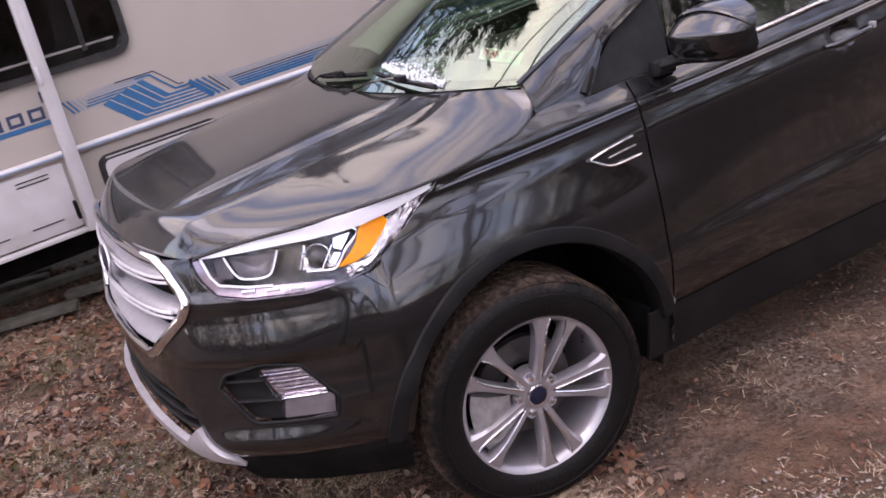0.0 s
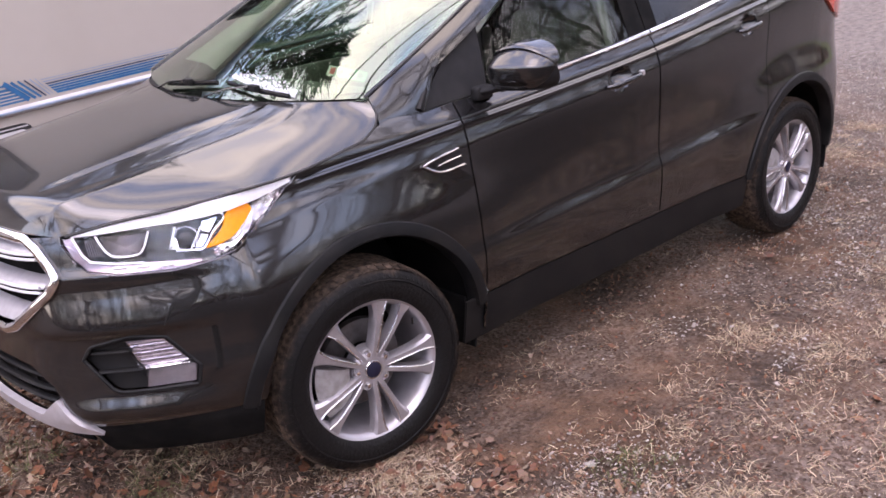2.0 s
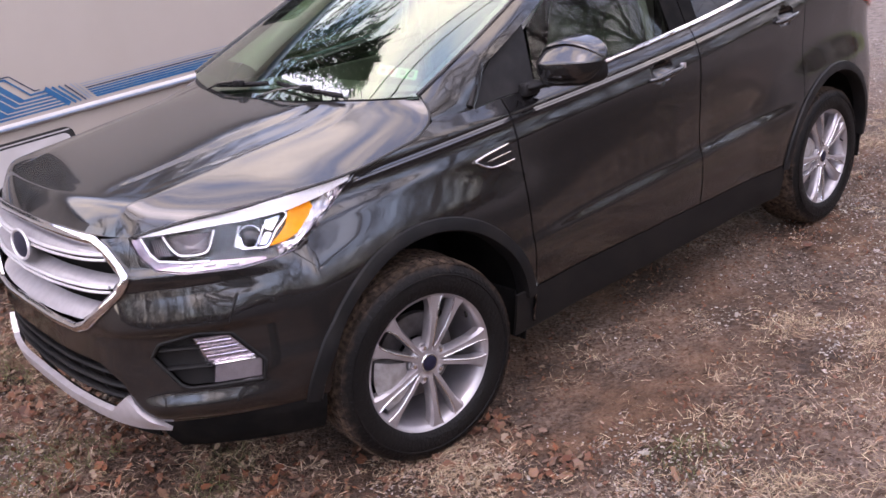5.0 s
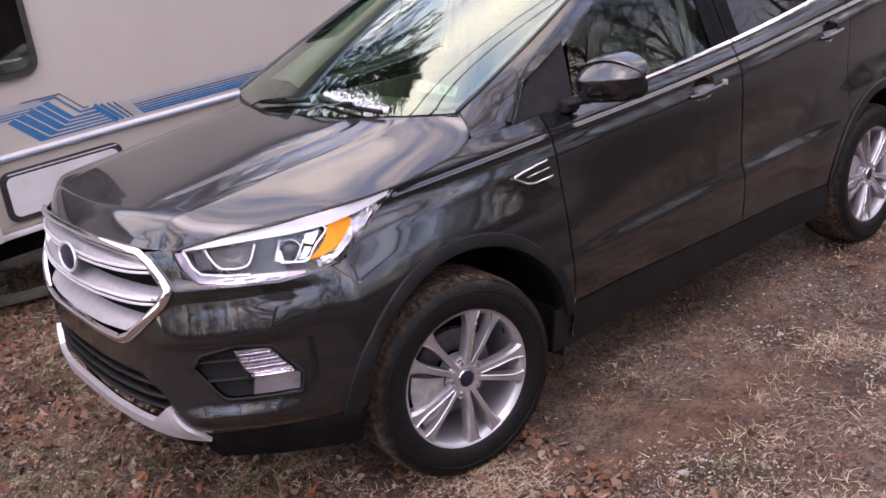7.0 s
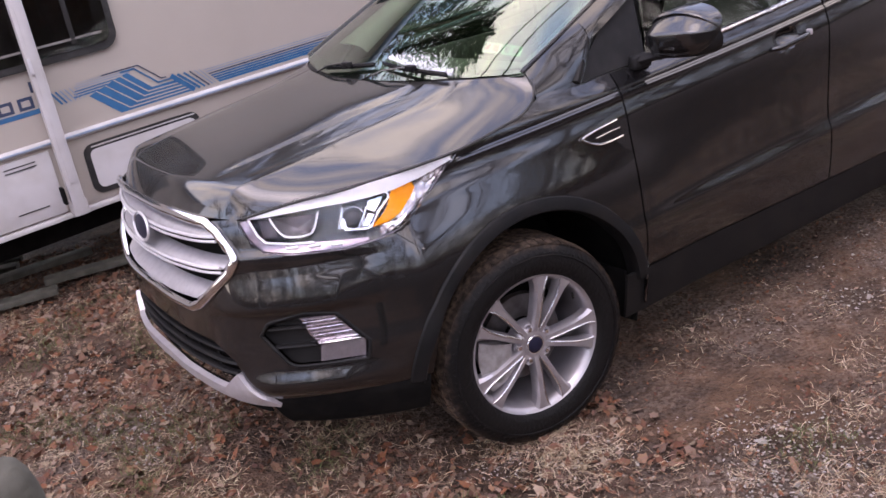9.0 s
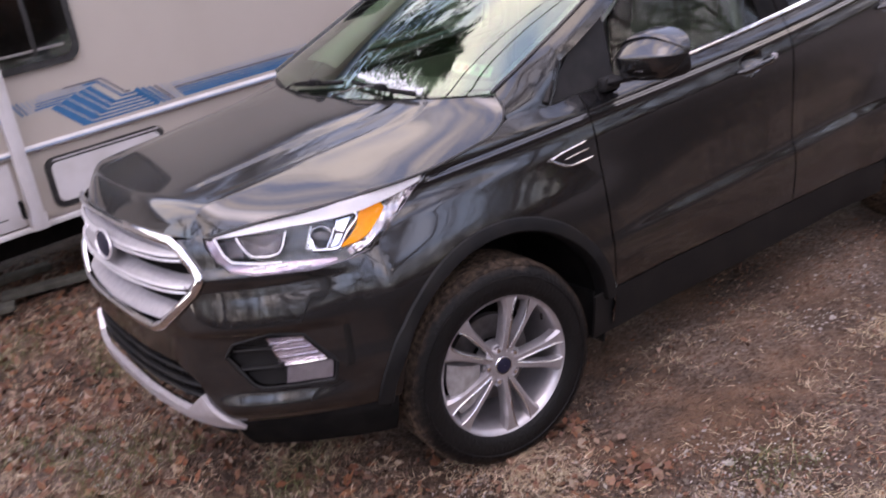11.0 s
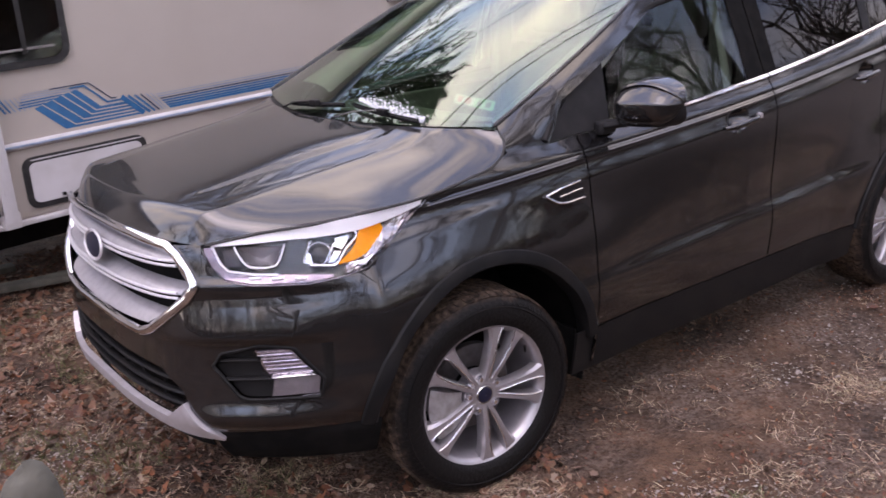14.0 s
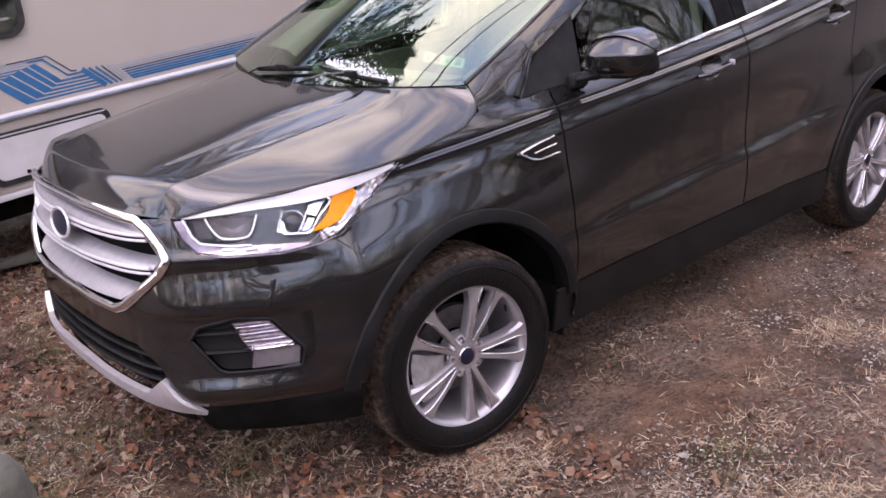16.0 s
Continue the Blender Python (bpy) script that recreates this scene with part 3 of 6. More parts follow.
# ---- trailer ----
def build_trailer():
    rv = new("travel_trailer")
    rv.location = (0, 2.1, 0)
    tagged(rv, "cream travel trailer with blue stripe decals, parked beside the car", "trailer")
    X0, X1, Z0, Z1, D = -4.2, 3.6, 0.515, 2.42, 2.35
    wall = box(X0, 0, Z0, X1, D, Z1, 0.06, 4)
    part("body", wall.mesh("body", RV_SKIN), rv, sharp_angle=40)
    face = lambda a, b, d: (a, d, b)
    # skirt rail, belt moulding and lower edge
    part("belt_moulding", tube([(X0 + .05, -0.004, 0.915), (X1 - .05, -0.004, 0.915)], 0.022, 12, flat=0.9).mesh("belt_moulding", RV_WHITE), rv, "white belt moulding")
    part("moulding_insert", box(X0 + .05, -0.030, 0.909, X1 - .05, -0.022, 0.921, 0.003).mesh("moulding_insert", RV_PALE), rv)
    part("lower_rail", box(X0 + .05, -0.022, 0.500, X1 - .05, 0.05, 0.528, 0.008).mesh("lower_rail", RV_WHITE), rv, "white lower edge rail")
    part("roof_rail", box(X0 + .03, -0.03, 2.37, X1 - .03, 0.03, 2.41, 0.01).mesh("roof_rail", RV_WHITE), rv)
    part("chassis_beam", box(X0 + .3, 0.25, 0.33, X1 - .3, 0.33, 0.51, 0.01).mesh("chassis_beam", DARK), rv)
    # rolled awning along the roof edge with its arms
    part("awning_roll", tube([(-3.4, -0.10, 2.33), (3.2, -0.10, 2.33)], 0.055, 16).mesh("awning_roll", RV_PALE), rv, "rolled pale awning")
    arm = part("awning_arm", box(-0.755, -0.105, 0.545, -0.685, -0.055, 2.33, 0.008).mesh("awning_arm", RV_WHITE), rv, "white metal awning arm")
    part("arm_channel", box(-0.735, -0.112, 0.70, -0.703, -0.106, 2.25, 0.002).mesh("arm_channel", RV_WHITE), arm)
    part("arm_foot", box(-0.760, -0.10, 0.515, -0.675, 0.0, 0.60, 0.012).mesh("arm_foot", RV_WHITE), arm)
    part("foot_catch", box(-0.79, -0.118, 0.60, -0.772, -0.06, 0.69, 0.004).mesh("foot_catch", DARK), arm)
    part("travel_lock", box(-0.75, -0.122, 1.28, -0.735, -0.105, 1.36, 0.003).mesh("travel_lock", SATIN), arm)
    # large side window
    win = part("window", slab(rounded(-1.75, 1.298, -0.262, 2.02, 0.085), 0.03, lambda a, b, d: (a, d - 0.024, b)).mesh("window", SEAL, True), rv, "black-framed smoked trailer window")
    part("pane", slab(rounded(-1.72, 1.335, -0.297, 1.985, 0.06), 0.004, lambda a, b, d: (a, d - 0.029, b)).mesh("pane", RV_PANE, True), win)
    part("mullion", box(-0.50, -0.036, 1.365, -0.475, -0.030, 1.98, 0.002).mesh("mullion", SEAL), win)
    part("slider_rail", box(-1.70, -0.036, 1.385, -0.34, -0.030, 1.397, 0.002).mesh("slider_rail", BOX_GREY), win)
    # smaller window and a grey outlet box further back
    win = part("window", slab(rounded(1.125, 1.466, 1.745, 2.02, 0.075), 0.03, lambda a, b, d: (a, d - 0.024, b)).mesh("window", SEAL, True), rv, "black-framed smoked trailer window")
    part("pane", slab(rounded(1.155, 1.50, 1.715, 1.985, 0.05), 0.004, lambda a, b, d: (a, d - 0.029, b)).mesh("pane", RV_PANE, True), win)
    part("mullion", box(1.24, -0.036, 1.52, 1.262, -0.030, 1.975, 0.002).mesh("mullion", SEAL), win)
    outlet = part("outlet_box", box(1.775, -0.03, 1.345, 1.955, 0.004, 1.62, 0.008).mesh("outlet_box", BOX_GREY), rv, "grey outlet box on the trailer wall")
    part("outlet_lid", box(1.80, -0.036, 1.38, 1.93, -0.029, 1.50, 0.005).mesh("outlet_lid", BOX_GREY), outlet)
    # storage hatch with rubber surround
    hatch = part("storage_hatch", slab(rounded(-0.607, 0.572, 0.06, 0.845, 0.055), 0.016, lambda a, b, d: (a, d - 0.014, b)).mesh("storage_hatch", SEAL, True), rv, "white storage hatch in a black rubber surround")
    part("hatch_panel", slab(rounded(-0.575, 0.602, 0.03, 0.815, 0.035), 0.006, lambda a, b, d: (a, d - 0.0185, b)).mesh("hatch_panel", RV_WHITE, True), hatch)
    part("hatch_trim", slab(rounded(-0.56, 0.827, 0.035, 0.833, 0.0025), 0.004, lambda a, b, d: (a, d - 0.0185, b)).mesh("hatch_trim", RV_WHITE, True), hatch)
    part("latch", box(-0.435, -0.03, 0.612, -0.415, -0.018, 0.630, 0.003).mesh("latch", DARK), hatch)
    # metal appliance door
    door = part("appliance_door", box(-1.75, -0.012, 0.540, -0.772, 0.006, 0.880, 0.004).mesh("appliance_door", RV_WHITE), rv, "white metal appliance door with vents")
    for i in range(3):
        for j, z in enumerate((0.845, 0.825, 0.60)):
            x = -1.55 + i * 0.27
            part("vent_slot", box(x, -0.016, z, x + 0.16, -0.011, z + 0.006, 0.001).mesh("vent_slot", SEAL), door)
    # stripes of the decal: flat films, pale lines over blue fields
    def film(name, pts, mat, lift=0.0):
        part(name, slab(pts, 0.0008, lambda a, b, d: (a, d - 0.0016 - lift, b)).mesh(name, mat, True), rv)

    def line(pts, w, mat, lift=0.0012):
        """A ribbon of even width along a bent line, with mitred corners."""
        q = np.array(pts, float)
        d = np.diff(q, axis=0)
        d /= np.linalg.norm(d, axis=1)[:, None]
        n = np.c_[-d[:, 1], d[:, 0]]
        off = [n[0]]
        for a, b in zip(n[:-1], n[1:]):
            m = (a + b) / np.linalg.norm(a + b)
            off.append(m / max(m @ a, 0.4))
        off = np.array(off + [n[-1]]) * w / 2
        film("stripe", [tuple(v) for v in q + off][::-1] + [tuple(v) for v in q - off], mat, lift)

    # nested bent bands: a blue field cut by cream lines, with finer lines above
    film("stripe", [(-0.349, 0.953), (0.062, 0.953), (-0.020, 1.036), (-0.150, 1.036), (-0.262, 1.146), (-0.343, 1.130), (-0.388, 1.115), (-0.447, 1.099), (-0.488, 1.086)], RV_BLUE)
    for pts in ([(-0.447, 1.101), (-0.296, 0.967), (0.05, 0.967)], [(-0.392, 1.115), (-0.250, 0.985), (0.033, 0.983)], [(-0.343, 1.131), (-0.205, 1.004), (0.014, 1.001)], [(-0.302, 1.139), (-0.178, 1.021), (-0.004, 1.018)]):
        line(pts, 0.0065, RV_SKIN)
    line([(-0.30, 1.158), (-0.222, 1.158), (-0.112, 1.052), (-0.030, 1.052)], 0.0095, RV_BLUE, 0.0021)
    line([(-0.40, 1.170), (-0.197, 1.170), (-0.088, 1.068), (-0.060, 1.068)], 0.0060, RV_INK)
    for k, (x1, z) in enumerate(((-0.43, 1.104), (-0.38, 1.118), (-0.335, 1.132), (-0.25, 1.147), (-0.222, 1.159), (-0.20, 1.170))):
        line([(-0.565 + k * 0.006, z - 0.004), (x1, z)], 0.0085 - 0.0011 * k, RV_BLUE if k < 3 else RV_PALE, 0.0004)
    for k, (x0, x1, w) in enumerate(((-0.034, 0.078, 0.026), (0.004, 0.112, 0.014), (0.040, 0.142, 0.011), (0.074, 0.168, 0.008), (0.104, 0.190, 0.006), (0.130, 0.208, 0.004))):
        line([(x0, 1.066 - 0.002 * k), (x1, 0.956)], w, RV_BLUE if k < 3 else (RV_INK if k == 3 else RV_PALE), 0.0030)
    for k in range(7):
        z, h = 0.954 + k * 0.0145, 0.0125 - k * 0.0014
        x0 = 0.232 - k * 0.0115
        film("stripe", [(x0, z), (X1 - .1, z), (X1 - .1, z + h), (x0 - 0.008, z + h)], RV_BLUE if k < 4 else (RV_INK if k == 4 else RV_PALE))
    for k in range(6):
        line([(-0.672 + k * 0.024, 1.156), (-0.630 + k * 0.024, 1.086)], 0.010 - 0.0014 * k, RV_BLUE if k < 2 else RV_PALE, 0.0030)
    # lettering, left as plain bars
    for k in range(7):
        x = -1.452 + k * 0.102
        film("letter_bar", [(x, 1.108), (x + 0.076, 1.108), (x + 0.076, 1.124), (x, 1.124)], RV_INK)
        film("letter_bar", [(x, 1.155), (x + 0.076, 1.155), (x + 0.076, 1.171), (x, 1.171)], RV_INK)
        film("letter_bar", [(x, 1.124), (x + 0.016, 1.124), (x + 0.016, 1.155), (x, 1.155)], RV_INK)
        film("letter_bar", [(x + 0.060, 1.124), (x + 0.076, 1.124), (x + 0.076, 1.155), (x + 0.060, 1.155)], RV_INK)
    film("letter_bar", [(-0.762, 1.185), (-0.748, 1.185), (-0.748, 1.24), (-0.762, 1.24)], RV_INK)
    film("stripe", [(X0 + .1, 1.075), (-0.70, 1.075), (-0.70, 1.100), (X0 + .1, 1.100)], RV_BLUE)
    for k in range(3):
        film("stripe", [(X0 + .1, 1.128 + k * 0.009), (-1.53, 1.128 + k * 0.009), (-1.53, 1.132 + k * 0.009), (X0 + .1, 1.132 + k * 0.009)], RV_PALE)
    # wheels and jack
    for x in (1.1, 1.95):
        w = part("wheel", Bag().add(*wheel_disc(0.33, 0.2)).mesh("wheel", RUBBER), rv)
        w.location = (x, 0.2, 0.35)
    for x in (-3.2, 3.1):
        part("jack", box(x, 0.3, -0.02, x + 0.07, 0.37, 0.52, 0.008).mesh("jack", DARK), rv)
    # the trailer stands on a slight rise: its floor climbs towards the back
    rise = Matrix(((1, 0, 0, 0), (0, 1, 0, 0), (0.05, 0, 1, 0), (0, 0, 0, 1)))
    for ob in rv.children_recursive:
        if ob.name.startswith("wheel"):
            ob.location.z += 0.05 * ob.location.x
        else:
            ob.data.transform(rise)
    return rv


def wheel_disc(r, w):
    b = revolve([(0.02, 0.02), (r * .55, 0.03), (r * .62, 0.0), (r * .95, 0.005), (r, 0.03), (r, w - .03), (r * .95, w), (0.02, w)], 32)
    return b.v, b.f


build_trailer()


def build_debris():
    """Boards lying under the trailer."""
    rnd = random.Random(8)
    for k in range(6):
        x, y = rnd.uniform(-1.6, -0.2), rnd.uniform(2.3, 3.4)
        b = box(-0.35, -0.05, 0, 0.35, 0.05, 0.035, 0.004)
        ob = new("board", b.mesh("board", POST_WOOD))
        ob.matrix_world = pose(x, y, 0.004 + 0.036 * (k % 2), 0, 0, rnd.uniform(-25, 25))
        tagged(ob, "old brown board lying under the trailer", "board", "boards under the trailer")


build_debris()


# ---- post in front of the camera's place ----
def build_post():
    prof = [(0.0, 1.285), (0.010, 1.283), (0.019, 1.275), (0.025, 1.262), (0.030, 1.24), (0.034, 1.20), (0.036, 1.14), (0.038, 0.9), (0.040, 0.4), (0.042, -0.05)]
    b = Bag()
    n, sides = len(prof), 28
    verts = [(r * math.cos(a) * (1 + .05 * math.sin(3 * a)), r * math.sin(a), z + (0.006 * math.cos(a) if z > 1.2 else 0)) for a in (2 * math.pi * k / sides for k in range(sides)) for r, z in prof]
    faces = [(k * n + i + 1, k * n + i, ((k + 1) % sides) * n + i, ((k + 1) % sides) * n + i + 1) for k in range(sides) for i in range(n - 1)]
    ob = new("fence_post", b.add(verts, [tuple(reversed(f)) for f in faces]).mesh("fence_post", POST_WOOD))
    ob.location = (-1.555, -2.035, -0.018)
    tagged(ob, "weathered grey-green rounded fence post standing alone", "post")


build_post()


# ---- trees round the place ----
def bare_tree(seed, height):
    rnd = random.Random(seed)
    bag = Bag()

    def limb(p, d, r, length, depth):
        pts, q = [Vector(p)], Vector(d)
        for _ in range(5):
            q = (q + Vector((rnd.gauss(0, .16), rnd.gauss(0, .16), rnd.gauss(0.03, .1)))).normalized()
            pts.append(pts[-1] + q * length / 5)
        bag.join(tube(pts, r, 6 if depth < 2 else 3, taper=[1 - 0.12 * i for i in range(6)]))
        if depth < 5:
            for k in range(4 if depth < 4 else 3):
                i = rnd.choice((2, 3, 4, 5))
                s = (q + Vector((rnd.gauss(0, .75), rnd.gauss(0, .75), rnd.gauss(0.15, .4)))).normalized()
                limb(pts[i], s, r * (0.6 - .05 * (5 - i)), length * rnd.uniform(.5, .75), depth + 1)

    limb((0, 0, -0.1), (0, 0, 1), height * 0.017, height * 0.45, 0)
    t = new("bare_tree")
    part("trunk", bag.mesh("trunk", BARK), t)
    return t


def evergreen(seed, height):
    rnd = random.Random(seed)
    t = new("evergreen_tree")
    wood, crown = Bag(), Bag()
    wood.join(tube([(0, 0, -0.1), (0.05, 0, height * .5), (0, 0.05, height)], height * .018, 8, taper=(1, .6, .1)))
    for k in range(230):
        f = k / 230
        z = height * (0.08 + 0.90 * f)
        reach = height * 0.27 * (1 - f) ** 0.5 * rnd.uniform(.55, 1.2)
        a = k * 2.4 + rnd.uniform(-.3, .3)
        tip = Vector((reach * math.cos(a), reach * math.sin(a), z + reach * rnd.uniform(.05, .45)))
        root = Vector((0, 0, z))
        out = (tip - root).normalized()
        across = out.cross(Vector((0, 0, 1))).normalized()
        wood.join(tube([root, root.lerp(tip, .5) - Vector((0, 0, .06)), tip], 0.03, 4, taper=(1, .6, .2)))
        for _ in range(52):
            g = rnd.uniform(.12, 1.0)
            c = root.lerp(tip, g) + across * rnd.gauss(0, .05 + .16 * (1 - g)) + Vector((0, 0, rnd.gauss(0, .05)))
            d = (out + across * rnd.gauss(0, .55) + Vector((0, 0, rnd.gauss(0.05, .22)))).normalized()
            e = d.cross(Vector((rnd.gauss(0, .4), rnd.gauss(0, .4), 1))).normalized() * rnd.uniform(.016, .036)
            l = rnd.uniform(.10, .27)
            crown.add([c - e, c + e, c + d * l + e * .5, c + d * l * 1.2, c + d * l - e * .5], [(0, 1, 2, 3, 4)])
    part("trunk", wood.mesh("trunk", BARK), t)
    part("crown", crown.mesh("crown", NEEDLES, True), t)
    return t


def build_trees():
    cedar = evergreen(3, 13.0)
    cedar.location = (2.5, 9.6, 0)
    tagged(cedar, "tall dark green cedar tree standing on lawn", "tree", "trees")
    first = bare_tree(1, 13)
    tagged(first, "leafless grey-brown tree standing in winter lawn", "tree", "trees")
    second = bare_tree(5, 11)
    tagged(second, "leafless grey-brown tree standing in winter lawn", "tree", "trees")
    first.location, second.location = (11, -8, 0), (17, -11, 0)
    for k, (x, y, s, r) in enumerate(((14.5, -6.5, 1.1, 40), (20, -8, 1.2, 90), (7, -11, 1.0, 150), (25, -14, 1.3, 200), (1, -12, 1.05, 250), (-6, -10, 1.1, 300), (-13, -5, 1.2, 20), (-12, 4, 1.0, 70), (9, 16, 1.0, 130), (-4, 17, 1.1, 180), (28, -4, 1.2, 10), (12, -13, 1.3, 330), (4, -15, 1.2, 60))):
        copy_thing((first, second)[k % 2], pose(x, y, 0, 0, 0, r) @ Matrix.Scale(s, 4))


build_trees()


def build_woods():
    """A belt of leafless woods and brush round the drive, too many to count."""
    rnd = random.Random(21)
    bag = Bag()
    for k in range(950):
        a = rnd.uniform(math.radians(168), math.radians(372))
        d = rnd.uniform(19, 34)
        x, y = 1 + d * 1.25 * math.cos(a), -1 + d * math.sin(a)
        h = rnd.uniform(4.5, 10.5)
        lean = Vector((rnd.gauss(0, .14), rnd.gauss(0, .14), 1))
        r = rnd.uniform(.03, .10)
        base = Vector((x, y, -0.1))
        bag.join(tube([base, base + lean * h * .5, base + lean * h], r, 4, taper=(1, .7, .15)))
        for j in range(11):
            p = base + lean * h * rnd.uniform(.25, .95)
            q = p + Vector((rnd.gauss(0, 1.0), rnd.gauss(0, 1.0), rnd.uniform(.1, 1.6)))
            bag.join(tube([p, q], r * .35, 3, taper=(1, .4)))
            for _ in range(3):
                e = p.lerp(q, rnd.uniform(.3, 1)) + Vector((rnd.gauss(0, .6), rnd.gauss(0, .6), rnd.gauss(.3, .5)))
                bag.join(tube([p.lerp(q, .5), e], r * .15, 3, taper=(1, .5)))
    tagged(new("far_woods", bag.mesh("far_woods", BARK)), "belt of leafless grey-brown woods beyond the drive", "woods", kind="stuff")
    brush = Bag()
    for k in range(16000):
        a = rnd.uniform(math.radians(168), math.radians(372))
        d = rnd.uniform(20, 33)
        c = Vector((1 + d * 1.25 * math.cos(a), -1 + d * math.sin(a), abs(rnd.gauss(0, 1.0))))
        u = Vector((rnd.gauss(0, 1), rnd.gauss(0, 1), rnd.gauss(0.4, .6))).normalized() * rnd.uniform(.3, .9)
        w = Vector((rnd.gauss(0, 1), rnd.gauss(0, 1), rnd.gauss(0, .5))).normalized() * rnd.uniform(.06, .22)
        brush.add([c - w, c + w, c + u + w * .4, c + u * 1.2, c + u - w * .4], [(0, 1, 2, 3, 4)])
    tagged(new("brush", brush.mesh("brush", LEAVES, True)), "brown winter brush along the edge of the woods", "brush", kind="stuff")


build_woods()


# ---- overhead cables ----
def build_cables():
    """Three wires that cross over the drive, slung between two poles."""
    along = Vector((-0.8, 0.6, 0))
    for x, y, z in ((2.80, 6.05, 7.5), (2.10, 3.25, 7.0), (2.02, 2.95, 6.95)):
        pts = [Vector((x, y, z)) + along * d + Vector((0, 0, 0.0012 * d * d)) for d in np.linspace(-24, 24, 41)]
        ob = new("overhead_cable", tube(pts, 0.011, 6).mesh("overhead_cable", SEAL))
        tagged(ob, "thin black overhead utility cable between poles", "cable", "overhead cables")
    for d in (-24, 24):
        pole = new("utility_pole", tube([(0, 0, -0.2), (0, 0, 9.2)], 0.13, 12, taper=(1, .75)).mesh("utility_pole", BARK))
        pole.location = Vector((2.4, 4.3, 0)) + along * d
        tagged(pole, "brown wooden utility pole carrying cables", "pole", "utility poles")


build_cables()


# ---- car: shape of the skin ----
def curve1(xs, ys, end=None):
    """A smooth function through a few knots, with its last slope given or free."""
    xs, ys = np.array(xs, float), np.array(ys, float)
    m = np.gradient(ys, xs)
    if end is not None:
        m[-1] = end
    def f(x):
        x = min(max(x, xs[0]), xs[-1])
        i = min(int(np.searchsorted(xs, x, side="right")) - 1, len(xs) - 2)
        h = xs[i + 1] - xs[i]
        t = (x - xs[i]) / h
        return float((2*t**3 - 3*t**2 + 1)*ys[i] + (t**3 - 2*t**2 + t)*h*m[i] + (3*t**2 - 2*t**3)*ys[i + 1] + (t**3 - t**2)*h*m[i + 1])
    return f
crease_z = curve1((-0.4, -0.15, 0.12, 0.5, 0.78, 1.1, 1.485, 2.25, 2.9, 3.5), (0.985, 1.003, 1.021, 1.045, 1.062, 1.085, 1.115, 1.190, 1.25, 1.30))
belt_z = curve1((-0.4, 0.35, 1.06, 1.65, 2.27, 2.6, 3.5), (1.068, 1.088, 1.142, 1.196, 1.276, 1.33, 1.46))
plan_low = curve1((-0.36, 0.0, 0.5, 1.2, 2.2, 2.7, 3.0, 3.2, 3.35, 3.5), (0.965, 0.985, 0.99, 1.0, 1.0, 1.0, 0.975, 0.935, 0.86, 0.72))
plan_up = curve1((-0.36, -0.15, 0.1, 0.5, 1.2, 2.2, 2.7, 3.0, 3.2, 3.35, 3.5), (0.885, 0.915, 0.94, 0.962, 1.0, 1.0, 0.985, 0.96, 0.92, 0.85, 0.72))
LEDGE_Z, LEDGE_IN = (-0.0058, -0.0014, 0.0008, 0.0052), (0.0, 0.0062, 0.0065, 0.0130)
LEDGE_ROWS = (-0.012, -0.0078, -0.0058, -0.0014, 0.0008, 0.0052, 0.0072, 0.012)
def body_y(x, z):
    """Half width of the body at x and height z."""
    zc, zb = crease_z(x), belt_z(x)
    zl = 0.60 + 0.045 * x
    zh = zc - 0.09 + 0.012 * x
    shelf = float(np.interp(x, (0.55, 0.85, 1.15, 1.36, 1.60, 1.95, 2.15, 2.4), (0.2, 0.62, 0.62, 0.4, 0.78, 0.78, 0.3, 0.0)))
    prof = curve1((0.2, 0.3, 0.44, zl - 0.05, zl - 0.020, zl + 0.014, zl + 0.06, 0.85, zh - 0.010, zh + 0.010, zc - 0.012, zc + 0.012, zb, zb + 0.1), (0.84, 0.868, 0.893, 0.9075, 0.9075 - 0.001 * shelf, 0.9055 - 0.0155 * shelf, 0.9035 - 0.0165 * shelf, 0.8985 - 0.006 * shelf, 0.8965, 0.8955, 0.8815, 0.8825, 0.8525 + 0.011 * (1 - ease(x, 0.30, 0.55)), 0.7975))
    k = min(max((z - 0.7) / 0.3, 0), 1)
    k = k * k * (3 - 2 * k)
    return (prof(z) - float(np.interp(z - zc, LEDGE_Z, LEDGE_IN)) * ease(x, -0.19, -0.12)) * (plan_low(x) * (1 - k) + plan_up(x) * k)
nose = curve1((0.2, 0.33, 0.42, 0.5, 0.62, 0.75, 0.88, 0.96, 1.02, 1.08), (0.83, 0.89, 0.925, 0.93, 0.92, 0.905, 0.885, 0.865, 0.82, 0.72))
FY = (0, 0.3, 0.6, 0.76, 0.89, 0.96, 1)
FX = (0, 0.025, 0.14, 0.36, 0.66, 0.85, 1)
US = (0, 0.2, 0.42, 0.58, 0.78, 0.9, 1)
fy_, fx_ = curve1(US, FY, 0.12), curve1(US, FX)
XE = -0.36
def front(u, z):
    """The nose's skin: u from 0 at the middle to 1 at the wheel arch, past 1 along the side."""
    if u > 1:
        x = XE + (u - 1)
        return (x, -body_y(x, z), z)
    f = nose(z)
    return (-f + (f + XE) * fx_(u), -body_y(XE, z) * fy_(u), z)


relief_z = curve1((0.30, 0.405, 0.425, 0.455, 0.503, 0.56, 0.64, 0.87), (0.0, 0.004, 0.016, 0.022, 0.002, -0.006, -0.006, 0.0))


